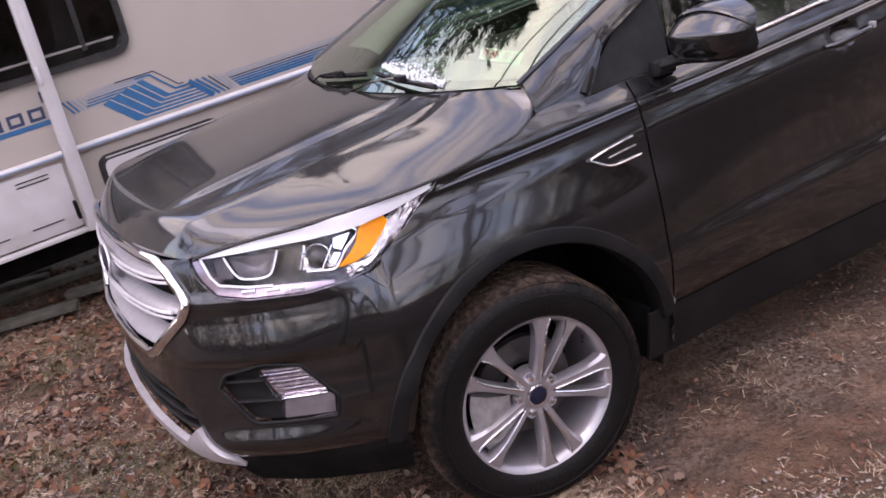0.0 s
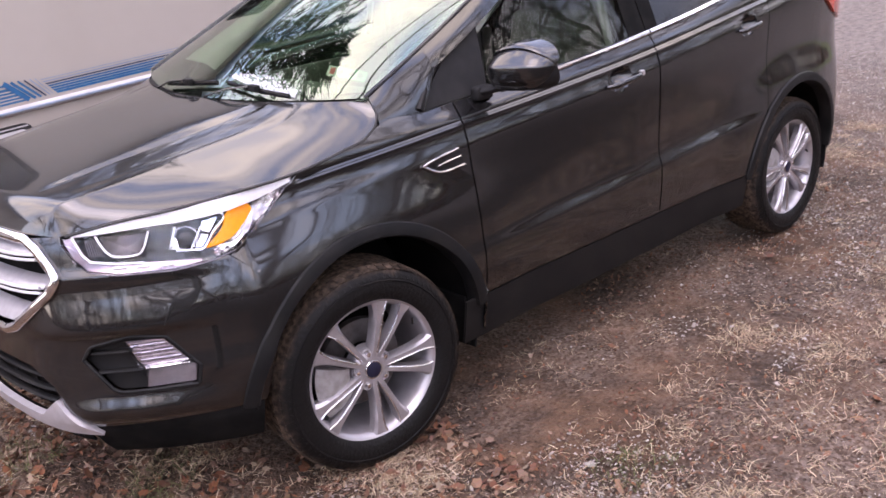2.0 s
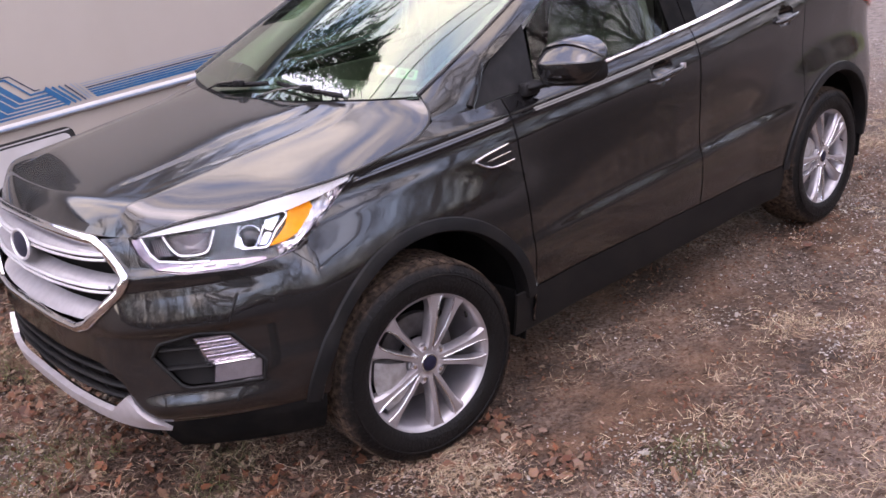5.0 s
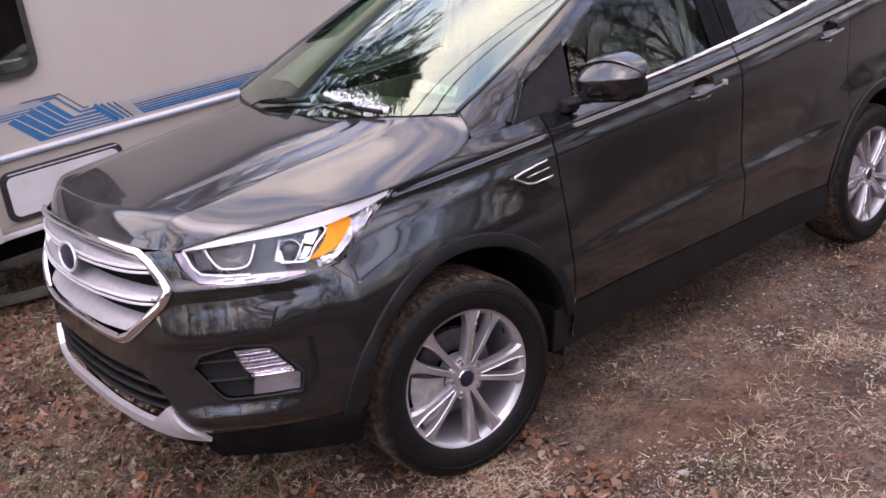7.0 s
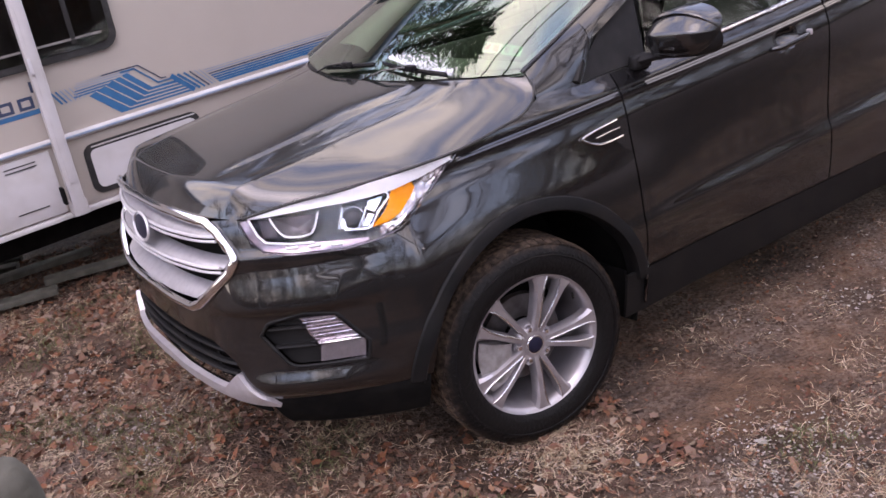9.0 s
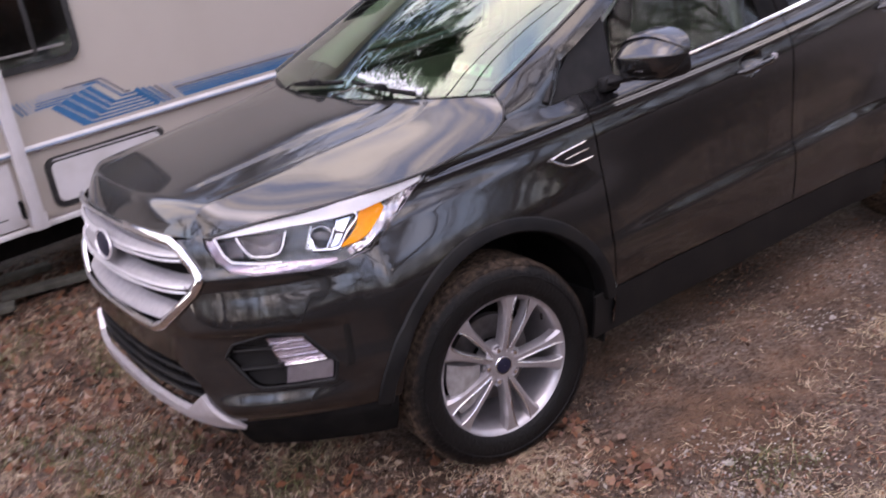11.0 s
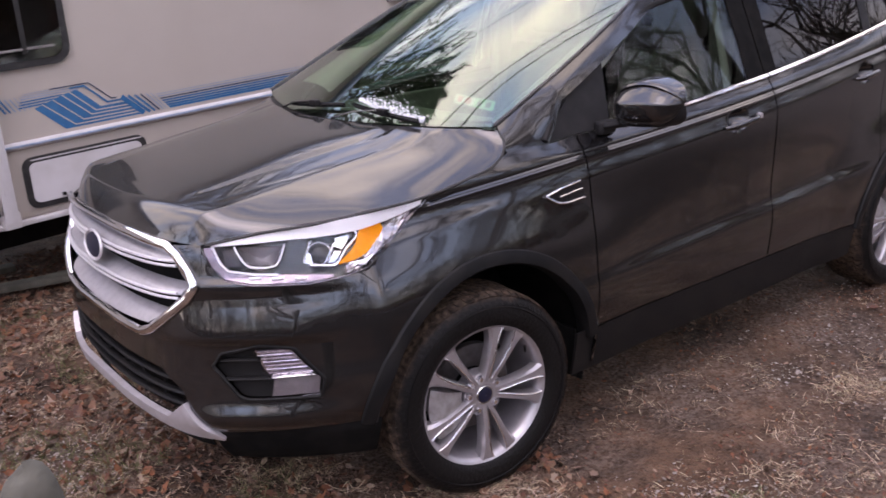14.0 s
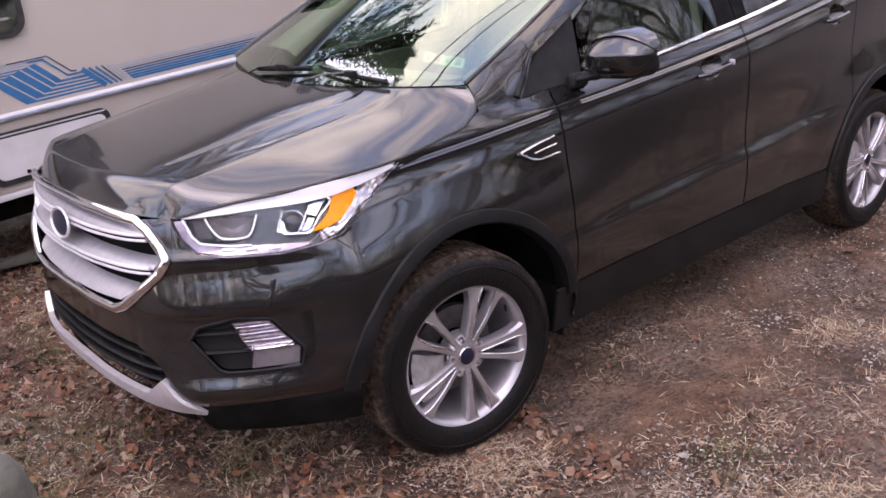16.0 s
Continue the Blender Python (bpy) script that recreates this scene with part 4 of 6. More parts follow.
def cheek(u, z):
    """The sloping face above the fog lamp: it leans out to a lip, tucks in below, and ends at a slanting crease."""
    out = float(np.interp(z, (0.672, 0.692, 0.700, 0.790, 0.815, 0.834, 0.850, 0.872), (0.0, 0.0120, 0.014, 0.002, 0.001, 0.007, 0.009, 0.0)))
    end = 0.715 + 0.45 * (z - 0.70)
    return out * ease(u, 0.30, 0.50) * (1 - min(max((u - end) / 0.16, 0), 1))


ARCH_X, ARCH_Z, ARCH_R = 0.02, 0.345, 0.455
REAR_X = 2.68


def skin(u, z, lift=0.0):
    """The painted skin with the bumper's ridges, lifted outwards."""
    s = abs(u)
    p = Vector(front(s, z))
    e = 1e-3
    a = Vector(front(s + e, z)) - Vector(front(max(s - e, 0), z))
    b = Vector(front(s, z + e)) - Vector(front(s, z - e))
    n = a.cross(b).normalized()
    if s < 1e-6:
        n.y = 0
    k = ease(s, 0.36, 0.52) * (1 - ease(s, 0.66, 1.0)) if z < 0.87 else 0
    # the wings swell towards the wheel openings
    for cx, swell in ((ARCH_X, 0.010), (REAR_X, 0.018)):
        lift = lift + swell * (1 - ease(math.hypot(p.x - cx, z - ARCH_Z), 0.46, 0.78)) * (1 - ease(z, 0.82, 1.0))
    p = p + n * (lift + k * relief_z(z) + (cheek(s, z) if z < 0.88 else 0))
    return (p.x, -p.y if u < 0 else p.y, p.z)


def ledge_steps(a, b, n):
    """Steps from point a to b of the chart with extra rows where the shoulder ledge lies."""
    steps = []
    for dz in LEDGE_ROWS:
        t = 1.0
        for _ in range(6):
            x = XE + a[0] + (b[0] - a[0]) * t - 1
            t = (crease_z(x) + dz - a[1]) / (b[1] - a[1])
        steps.append(t)
    m = len(steps)
    t0, t1 = min(max(steps[0], 0.5), 0.995 - 0.0006 * m), max(steps[-1], steps[0])
    mid = np.maximum.accumulate([min(max(t, t0), 0.9985) + 0.00015 * i for i, t in enumerate(steps)])
    up = max(3, n // 8)
    return list(np.linspace(0, mid[0], n - m - up + 1)[:-1]) + list(mid) + list(mid[-1] + (1 - mid[-1]) * np.arange(1, up + 1) / up)


def chart_grid(low, high, nu, nv, lift=0.0, dense=1.0, ledge=False):
    """A panel of the skin between two lines of (u, z) with as many knots each."""
    lo, hi = np.array(low, float), np.array(high, float)
    k = np.linspace(0, 1, len(lo))
    s = np.linspace(0, 1, nu)
    lo = np.c_[np.interp(s, k, lo[:, 0]), np.interp(s, k, lo[:, 1])]
    hi = np.c_[np.interp(s, k, hi[:, 0]), np.interp(s, k, hi[:, 1])]
    f = np.linspace(0, 1, nv) ** dense
    return [[skin(*(lo[i] + (hi[i] - lo[i]) * t), lift) for t in (ledge_steps(lo[i], hi[i], nv) if ledge else f)] for i in range(nu)]


def ring_on_skin(points, width, lift, n=90, closed=True, height=0.006):
    """A raised band along a line of (u, z) on the skin."""
    pts = np.array(points, float)
    if closed:
        pts = np.vstack([pts, pts[:1]])
    d = np.r_[0, np.cumsum(np.hypot(*np.diff(pts, axis=0).T))]
    t = np.linspace(0, d[-1], n + 1)[: n if closed else None]
    q = np.c_[np.interp(t, d, pts[:, 0]), np.interp(t, d, pts[:, 1])]
    line = [skin(u, z, lift) for u, z in q]
    return tube(line, width / 2, 10, closed=closed, flat=height / (width / 2), up=(-1, -0.4, 0.1))


def patch_fan(points, lift, rows=6, dome=0.0, n=48):
    """A skin patch inside an outline of (u, z), filled from its middle."""
    pts = np.array(points, float)
    c = pts.mean(0)
    loop = np.vstack([pts, pts[:1]])
    d = np.r_[0, np.cumsum(np.hypot(*np.diff(loop, axis=0).T))]
    t = np.linspace(0, d[-1], n + 1)
    q = np.c_[np.interp(t, d, loop[:, 0]), np.interp(t, d, loop[:, 1])]
    return [[skin(*(c + (p - c) * (r / rows)), lift + dome * (1 - (r / rows) ** 2)) for r in range(rows, -1, -1)] for p in q]




def arch(a, r, cx):
    x = cx + r * math.cos(a)
    z = ARCH_Z + r * math.sin(a)
    return x, z


def u_of(x, z):
    """The chart's u for a place x along the car at height z."""
    if x >= XE:
        return 1 + x - XE
    f = nose(z)
    lo, hi = 0.0, 1.0
    for _ in range(30):
        m = (lo + hi) / 2
        if -f + (f + XE) * fx_(m) < x:
            lo = m
        else:
            hi = m
    return lo


def both(name, bag, mat, parent, label="", sharp=42):
    a = part(name, bag.mesh(name, mat), parent, label, sharp)
    b = part(name, bag.flip().mesh(name, mat), parent, label, sharp)
    return a, b


def build_hood(car):
    """The bonnet: a crowned sheet with two pressed ridges a side, a flank to the shut line, rolled over at the nose."""
    line = lambda pts, n: np.poly1d(np.polyfit(*zip(*pts), n))
    mid = line([(-0.80, 1.050), (-0.70, 1.068), (-0.55, 1.093), (-0.25, 1.141), (-0.04, 1.171)], 2)
    dome = line([(-0.690, 1.0625), (-0.542, 1.084), (-0.353, 1.1165), (-0.20, 1.140), (-0.03, 1.163)], 2)
    brow = line([(-0.68, 1.050), (-0.527, 1.070), (-0.33, 1.0915), (-0.09, 1.124), (0.07, 1.152)], 2)
    edge = [(-0.757, -0.526, 0.960), (-0.624, -0.630, 0.990), (-0.485, -0.712, 1.003), (-0.330, -0.779, 1.021), (-0.150, -0.800, 1.031), (0.020, -0.801, 1.055), (0.120, -0.800, 1.076), (0.172, -0.786, 1.106), (0.192, -0.768, 1.140), (0.194, -0.746, 1.168)]

    def sheet(x, y):
        """Even across the car: through the middle, the dome's edge and the brow."""
        p, q = (dome(x) - mid(x)) / 0.37 ** 2, (brow(x) - mid(x)) / 0.535 ** 2
        c = (q - p) / (0.535 ** 2 - 0.37 ** 2)
        return float(mid(x) + (p + c * (y * y - 0.37 ** 2)) * y * y)

    nu = 110
    E = spline(edge, nu)
    back = np.linspace(0, 1, nu)
    high = [z + 0.014 * (1 - ease(x, -0.757, -0.56)) for x, _, z in E]
    # more lines where the ridges run
    f = np.unique(np.r_[np.linspace(0, 1, 91), np.linspace(0.44, 0.98, 90)])
    rows = []
    for i in range(nu):
        t, row = back[i], []
        mx, ye = -0.868 + 0.823 * t ** 0.92, abs(E[i][1])
        along = lambda k: mx + (E[i][0] - mx) * k ** 2.3
        crease = 0.522 + 0.025 * ease(mx, -0.6, -0.05) - 0.032 * ease(-mx, 0.68, 0.86)
        zb = sheet(along(crease / ye), crease)
        swell = 0.004 + 0.014 * ease(t, 0.45, 0.85) * (1 - ease(t, 0.88, 1.0))
        gap = None
        for k in f[::-1]:
            g = k ** 2.3
            x, y = along(k), k * ye
            z = sheet(x, y)
            if y > crease:
                w = (y - crease) / (ye - crease)
                z = zb + (high[i] - zb) * w + swell * 6.75 * w * w * (1 - w)
            # inner ridge: the dome's edge drops outwards to a facet that widens to the rear
            a = 0.355 + 0.030 * ease(x, -0.75, 0.05)
            w = 0.008 + 0.036 * ease(x, -0.70, 0.0)
            z += ease(x, -0.74, -0.60) * 0.0085 * (0.5 - min(max((y - a) / w, 0), 1)) * (1 - ease(y, a + 0.10, a + 0.16))
            # outer ridge: a narrow rise
            b = 0.505 + 0.025 * ease(x, -0.5, 0.05)
            rise = ease(x, -0.50, -0.35) * (1 - ease(x, -0.15, -0.05))
            z += rise * 0.0030 * (min(max((y - b) / 0.014, 0), 1) * (1 - ease(y, b + 0.05, b + 0.16)))
            # the nose rolls down to the lip above the grille
            d = x + 0.868 - 0.111 * g
            if d < 0.085:
                z -= (z - 0.972 + 0.012 * k) * (1 - d / 0.085) ** 2.2
            if gap is None:
                gap = E[i][2] - z
            z += gap * k ** 4
            row.append((x, -y, z))
        rows.append(row[::-1])
    # even out the sheet along the car behind the nose
    zs = np.array([[p[2] for p in r] for r in rows])
    for _ in range(20):
        zs[16:-1, :-1] = 0.5 * zs[16:-1, :-1] + 0.25 * (zs[15:-2, :-1] + zs[17:, :-1])
    rows = [[(x, y, float(z)) for (x, y, _), z in zip(r, q)] for r, q in zip(rows, zs)]
    # the rear edge runs level along the foot of the windscreen
    miss = [(1.171 - 0.003 * k - q[2]) for k, q in zip(f, rows[-1])]
    rows = [[(x, y, z + c * ease(t, 0.62, 1.0) ** 2) for (x, y, z), c in zip(r, miss)] for t, r in zip(back, rows)]
    whole = shell([[(x, -y, z) for x, y, z in r[:0:-1]] + r for r in rows], 0.012, True)
    # black tube drawn along the shut line, in place of its shaded gap
    for y in (1, -1):
        seam = [(x, y * (py - 0.0035), z - 0.0035) for x, py, z in E[2:]]
        part("hood_seal", tube(seam, 0.0042, 6).mesh("hood_seal", SEAL), car)
    part("hood", whole.mesh("hood", PAINT), car, "grey metallic hood with raised ridges", 60)


def build_body(car):
    # front wings
    low = [(1.205, 1.020), (1.093, 0.935), (0.97, 0.868), (0.945, 0.858)]
    high = [(1.210, 1.028), (1.25, 1.033), (1.31, 1.040), (1.33, 1.043)]
    seam = [(0.97, 0.835), (1.015, 0.793), (1.06, 0.752)]
    seam_high = [(1.36, 1.048), (1.40, 1.056), (1.43, 1.064)]
    a0 = math.acos((-0.285 - ARCH_X) / ARCH_R)
    arcs = [arch(a, ARCH_R, ARCH_X) for a in np.linspace(a0, math.radians(11), 22)]
    tops = curve1((-0.15, 0.02, 0.12, 0.2, 0.35, 0.488), (1.029, 1.052, 1.076, 1.103, 1.100, 1.109))
    arc_u = [(1 + x - XE, z) for x, z in arcs]
    rear_low = [(1.848, 0.42), (1.848, 0.30)]
    xs = np.linspace(0.07, 0.43, len(arc_u))
    arc_high = [(1 + x - XE, tops(x)) for x in xs]
    rear_high = [(1.835, tops(0.475)), (1.848, tops(0.488))]
    g = chart_grid(low + seam + arc_u + rear_low, high + seam_high + arc_high + rear_high, 130, 72, ledge=True)
    both("fender", shell(g, 0.010), PAINT, car, "", 33)
    # bumper skin, both halves in one piece
    low = [(0, 0.600), (0.188, 0.594), (0.33, 0.588), (0.400, 0.535), (0.425, 0.475), (0.498, 0.402), (0.627, 0.407), (0.812, 0.409), (0.93, 0.413), (0.965, 0.416), (1.00, 0.55), (1.05, 0.66), (1.088, 0.728)]
    high = [(0, 0.690), (0.150, 0.682), (0.262, 0.672), (0.36, 0.752), (0.465, 0.842), (0.487, 0.945), (0.511, 0.899), (0.545, 0.861), (0.620, 0.847), (0.784, 0.839), (0.887, 0.850), (0.940, 0.859), (1.012, 0.795)]
    fog = [(0.490, 0.614), (0.512, 0.652), (0.617, 0.676), (0.715, 0.660), (0.794, 0.562), (0.782, 0.508), (0.572, 0.512), (0.552, 0.522)]
    low = [(-u, z) for u, z in low[:0:-1]] + low
    high = [(-u, z) for u, z in high[:0:-1]] + high
    nu, nv = 301, 100
    whole = shell(chart_grid(low, high, nu, nv), 0.008)
    cells = chart_centres(low, high, nu, nv)
    m = len(cells)
    whole.f = [f for i, f in enumerate(whole.f) if i >= 2 * m or not inside((abs(cells[i % m][0]), cells[i % m][1]), fog)]
    bumper = part("front_bumper", whole.mesh("front_bumper", PAINT), car, "grey painted front bumper", 45)
    # strip of painted skin between grille and lamp
    g = chart_grid([(0.462, 0.844), (0.480, 0.878), (0.491, 0.946)], [(0.402, 0.958), (0.43, 0.959), (0.487, 0.962)], 16, 14, 0.0012)
    both("lamp_surround", shell(g, 0.006), PAINT, bumper)
    # black lower apron
    rows = []
    for f in np.linspace(0, 1, 40):
        u, top = float(np.interp(f, (0, 0.1, 0.4, 0.75, 1), (0.470, 0.50, 0.65, 0.81, 0.955))), float(np.interp(f, (0, 0.1, 0.4, 0.75, 1), (0.400, 0.404, 0.408, 0.409, 0.412)))
        rows.append([skin(u - 0.01 * t, top - 0.150 * t, -0.003 + 0.006 * math.sin(math.pi * min(t * 3.0, 1)) - 0.05 * max(t - 0.30, 0) ** 1.2) for t in np.linspace(1, 0, 12)])
    g = rows
    both("lower_apron", shell(g, 0.006), DARK, bumper, "black plastic lower apron")
    g = chart_grid([(0, 0.30), (0.2, 0.30), (0.42, 0.30)], [(0, 0.40), (0.2, 0.40), (0.42, 0.40)], 20, 6, -0.03)
    both("under_tray", shell(g, 0.006), DARK, bumper)
    # lower grille: dark back, bars and posts
    g = chart_grid([(0, 0.40), (0.2, 0.40), (0.42, 0.41)], [(0, 0.61), (0.2, 0.605), (0.40, 0.60)], 20, 8, -0.055)
    both("lower_grille_back", shell(g, 0.004), DARK, bumper)
    for z in (0.555, 0.515, 0.478):
        pts = [skin(u, z, -0.022) for u in np.linspace(-0.40 + (0.555 - z) * 0.15, 0.40 - (0.555 - z) * 0.15, 40)]
        part("grille_bar", tube(pts, 0.011, 8, flat=0.7).mesh("grille_bar", BLACK_TRIM), bumper)
    for u in (-0.3, -0.2, -0.1, 0.0, 0.1, 0.2, 0.3):
        part("grille_post", tube([skin(u, 0.45, -0.03), skin(u, 0.585, -0.03)], 0.006, 6).mesh("grille_post", BLACK_TRIM), bumper)
    # silver skid plate with raised tips
    low = [(0, 0.432), (0.12, 0.425), (0.25, 0.412), (0.357, 0.400), (0.44, 0.386), (0.497, 0.374)]
    high = [(0, 0.468), (0.12, 0.460), (0.25, 0.447), (0.350, 0.440), (0.378, 0.462), (0.500, 0.379)]
    low = low[:4] + [(0.40, 0.393)] + low[5:]
    high = high[:4] + [(0.407, 0.497)] + high[5:]
    low = [(-u, z) for u, z in low[:0:-1]] + low
    high = [(-u, z) for u, z in high[:0:-1]] + high
    whole = shell(chart_grid(low, high, 121, 10, 0.014), 0.02)
    part("skid_plate", whole.mesh("skid_plate", SKID), bumper, "silver skid plate", 40)
    build_fog_lamps(bumper, fog)
    # doors
    belt_gap = 0.004
    front_low = [(0.494, 0.447), (0.75, 0.446), (1.0, 0.445), (1.25, 0.443), (1.527, 0.441)]
    g = side_grid([(x, z) for x, z in front_low], [(0.494, belt_z(0.494) + 0.012)] + [(x, belt_z(x) - belt_gap) for x in (0.75, 1.0, 1.25, 1.527)], 120, 84, ledge=True)
    g = dish(g, 1.285, 1.048)
    doors = both("front_door", shell(g, 0.02), PAINT, car, "grey front door with body-coloured handle", 33)
    rear_low = [(1.535, 0.441), (1.80, 0.438), (2.05, 0.435), (2.214, 0.436), (2.243, 0.52), (2.273, 0.58), (2.314, 0.64), (2.358, 0.712)]
    rear_high = [(1.535, belt_z(1.535) - belt_gap)] + [(x, belt_z(x) - belt_gap) for x in (1.7, 1.9, 2.05, 2.16, 2.24, 2.33, 2.41)]
    g = dish(side_grid(rear_low, rear_high, 110, 84, ledge=True), 2.215, 1.118)
    rear_doors = both("rear_door", shell(g, 0.02), PAINT, car, "grey rear door", 33)
    # rear quarter with the wheel cut-out
    a0 = math.acos((2.37 - REAR_X) / ARCH_R)
    arcs = [arch(a, ARCH_R, REAR_X) for a in np.linspace(a0, 0.05, 20)]
    low = [(2.363, 0.712)] + arcs + [(3.16, 0.33), (3.34, 0.36), (3.42, 0.40)]
    hx = list(np.linspace(2.415, 3.1, len(arcs) + 1)) + [3.2, 3.36, 3.42]
    high = [(x, belt_z(x) + (0.0 if x < 2.6 else 0.02)) for x in hx]
    g = side_grid(low, high, 80, 60, ledge=True)
    both("rear_quarter", shell(g, 0.01), PAINT, car, "", 33)
    # rear end and tailgate
    rear = []
    for z in np.linspace(0.35, 1.36, 26):
        w = body_y(3.42, min(z, belt_z(3.42)))
        c = curve1((0, 0.35, 0.7, 0.92, 1), (3.60, 3.585, 3.54, 3.47, 3.42))
        rear.append([(c(k), s * k * w, z) for s, ks in ((-1, np.linspace(1, 0, 14)), (1, np.linspace(0, 1, 14)[1:])) for k in ks])
    part("rear_end", shell(rear, 0.01, True).mesh("rear_end", PAINT), car, "", 45)
    # black sill trim below the doors
    g = side_grid([(0.40, 0.27), (1.0, 0.265), (1.7, 0.265), (2.24, 0.27)], [(0.40, 0.436), (1.0, 0.436), (1.7, 0.432), (2.23, 0.428)], 40, 14, -0.004)
    both("sill_trim", shell(g, 0.01), BLACK_TRIM, car, "black plastic sill trim", 40)
    # floor, wheel wells and firewall behind the panels
    part("underbody", box(-0.62, -0.62, 0.27, 3.4, 0.62, 0.42, 0.03).mesh("underbody", DARK), car)
    for cx in (ARCH_X, REAR_X):
        well = [[(cx + 0.452 * math.cos(a), y, ARCH_Z + 0.452 * math.sin(a)) for y in (-0.855, -0.80, -0.60, -0.45)] for a in np.linspace(math.pi - .10, -.25, 26)]
        both("wheel_liner", shell(well, 0.006), DARK, car, "black wheel arch liner")
        wall = [[(cx + r * math.cos(a), -0.46, ARCH_Z + r * math.sin(a)) for r in (0.0, 0.25, 0.46)] for a in np.linspace(0, math.pi, 20)]
        both("wheel_well_wall", shell(wall, 0.006), DARK, car)
    part("engine_block", box(-0.70, -0.45, 0.42, 0.16, 0.45, 0.92, 0.05).mesh("engine_block", DARK), car)
    part("firewall", box(0.16, -0.44, 0.40, 0.24, 0.44, 1.06, 0.02).mesh("firewall", DARK), car)
    build_arches(car)
    return doors, rear_doors


def chart_centres(low, high, nu, nv):
    lo, hi = np.array(low, float), np.array(high, float)
    k, s = np.linspace(0, 1, len(lo)), (np.arange(nu - 1) + 0.5) / (nu - 1)
    lo = np.c_[np.interp(s, k, lo[:, 0]), np.interp(s, k, lo[:, 1])]
    hi = np.c_[np.interp(s, k, hi[:, 0]), np.interp(s, k, hi[:, 1])]
    f = (np.arange(nv - 1) + 0.5) / (nv - 1)
    return [tuple(lo[i] + (hi[i] - lo[i]) * t) for i in range(nu - 1) for t in f]


def inside(p, poly):
    x, y = p
    hit = False
    for i in range(len(poly)):
        (x0, y0), (x1, y1) = poly[i - 1], poly[i]
        if (y0 > y) != (y1 > y) and x < (x1 - x0) * (y - y0) / (y1 - y0) + x0:
            hit = not hit
    return hit


def dish(grid, cx, cz):
    """Presses the recess behind a door handle into a panel."""
    out = []
    for row in grid:
        line = []
        for x, y, z in row:
            r = ((x - cx) / 0.066) ** 2 + ((z - cz - 0.08 * (x - cx)) / 0.040) ** 2
            line.append((x, y + 0.044 * (1 - r) ** 0.7 if r < 1 else y, z))
        out.append(line)
    return out


def side_grid(low, high, nu, nv, lift=0.0, ledge=False):
    return chart_grid([(1 + x - XE, z) for x, z in low], [(1 + x - XE, z) for x, z in high], nu, nv, lift, ledge=ledge)


def build_arches(car):
    """Black flares round the wheel openings."""
    for cx, a0, a1 in ((ARCH_X, math.radians(173), math.radians(9)), (REAR_X, math.radians(172), math.radians(2))):
        g = []
        for a in np.linspace(a0, a1, 70):
            row = []
            for r, lift in ((0.478, 0.001), (0.474, 0.010), (0.455, 0.013), (0.436, 0.010), (0.431, -0.004), (0.431, -0.05)):
                x, z = cx + r * math.cos(a), ARCH_Z + r * math.sin(a)
                p = skin(u_of(x, z), z, lift)
                row.append(p)
            g.append(row)
        both("arch_flare", shell(g, 0.004, True), BLACK_TRIM, car, "black plastic wheel arch flare", 50)
    # mud flap and sill end behind the front wheel
    both("splash_guard", box(0.432, -0.84, 0.245, 0.446, -0.68, 0.43, 0.004), DARK, car)


def build_fog_lamps(bumper, fog):
    ring = ring_on_skin([(u, z) for u, z in fog], 0.011, -0.002, 80)
    half = both("fog_bezel", ring, BLACK_TRIM, bumper, "black plastic fog lamp bezel")
    back = shell(patch_fan(fog, -0.022, 5), 0.004, True)
    both("fog_pocket", back, BLACK_TRIM, bumper, "dark mesh panel beside the fog lamp")
    for z, u1 in ((0.630, 0.615), (0.574, 0.640)):
        u0 = 0.50 + abs(z - 0.614) * 0.45
        line = [skin(u, z, -0.016) for u in np.linspace(u0, u1, 14)]
        both("fog_louvre", tube(line, 0.014, 8, flat=0.35), BLACK_TRIM, bumper)
    # lamp: clear cover over a ribbed bright reflector
    up = [(0.598, 0.655), (0.700, 0.655), (0.768, 0.575), (0.640, 0.575)]
    lo = [(0.650, 0.573), (0.782, 0.570), (0.774, 0.516), (0.640, 0.516)]
    a, b = both("fog_reflector", shell(chart_grid([up[0], (0.62, 0.60), up[3]], [up[1], (0.735, 0.612), up[2]], 20, 16, -0.018), 0.004), LAMP_FACET, bumper, "ribbed silver fog lamp reflector")
    for k in range(8):
        f = k / 7
        p0, p1 = (0.603 + 0.036 * f, 0.652 - 0.075 * f), (0.697 + 0.068 * f, 0.652 - 0.075 * f)
        line = [skin(p0[0] + (p1[0] - p0[0]) * t, p0[1], -0.012) for t in np.linspace(0, 1, 10)]
        both("fog_rib", tube(line, 0.0020, 6), LAMP_FACET if k % 2 else LAMP_RIM, bumper)
    line = [skin(u, 0.577, -0.008) for u in np.linspace(0.645, 0.765, 12)]
    both("fog_strip", tube(line, 0.007, 8, flat=0.5), CHROME, bumper)
    both("fog_running_lamp", shell(chart_grid([lo[3], lo[2]], [lo[0], lo[1]], 16, 10, -0.010), 0.006), LAMP_DIM, bumper, "frosted lower fog lamp")
    cover = [(0.596, 0.658), (0.702, 0.658), (0.772, 0.572), (0.774, 0.516), (0.658, 0.512)]
    for o in both("fog_lens", shell(patch_fan(cover, -0.002, 4, 0.003), 0.002, True), LENS, bumper, "clear fog lamp lens"):
        o.visible_shadow = False


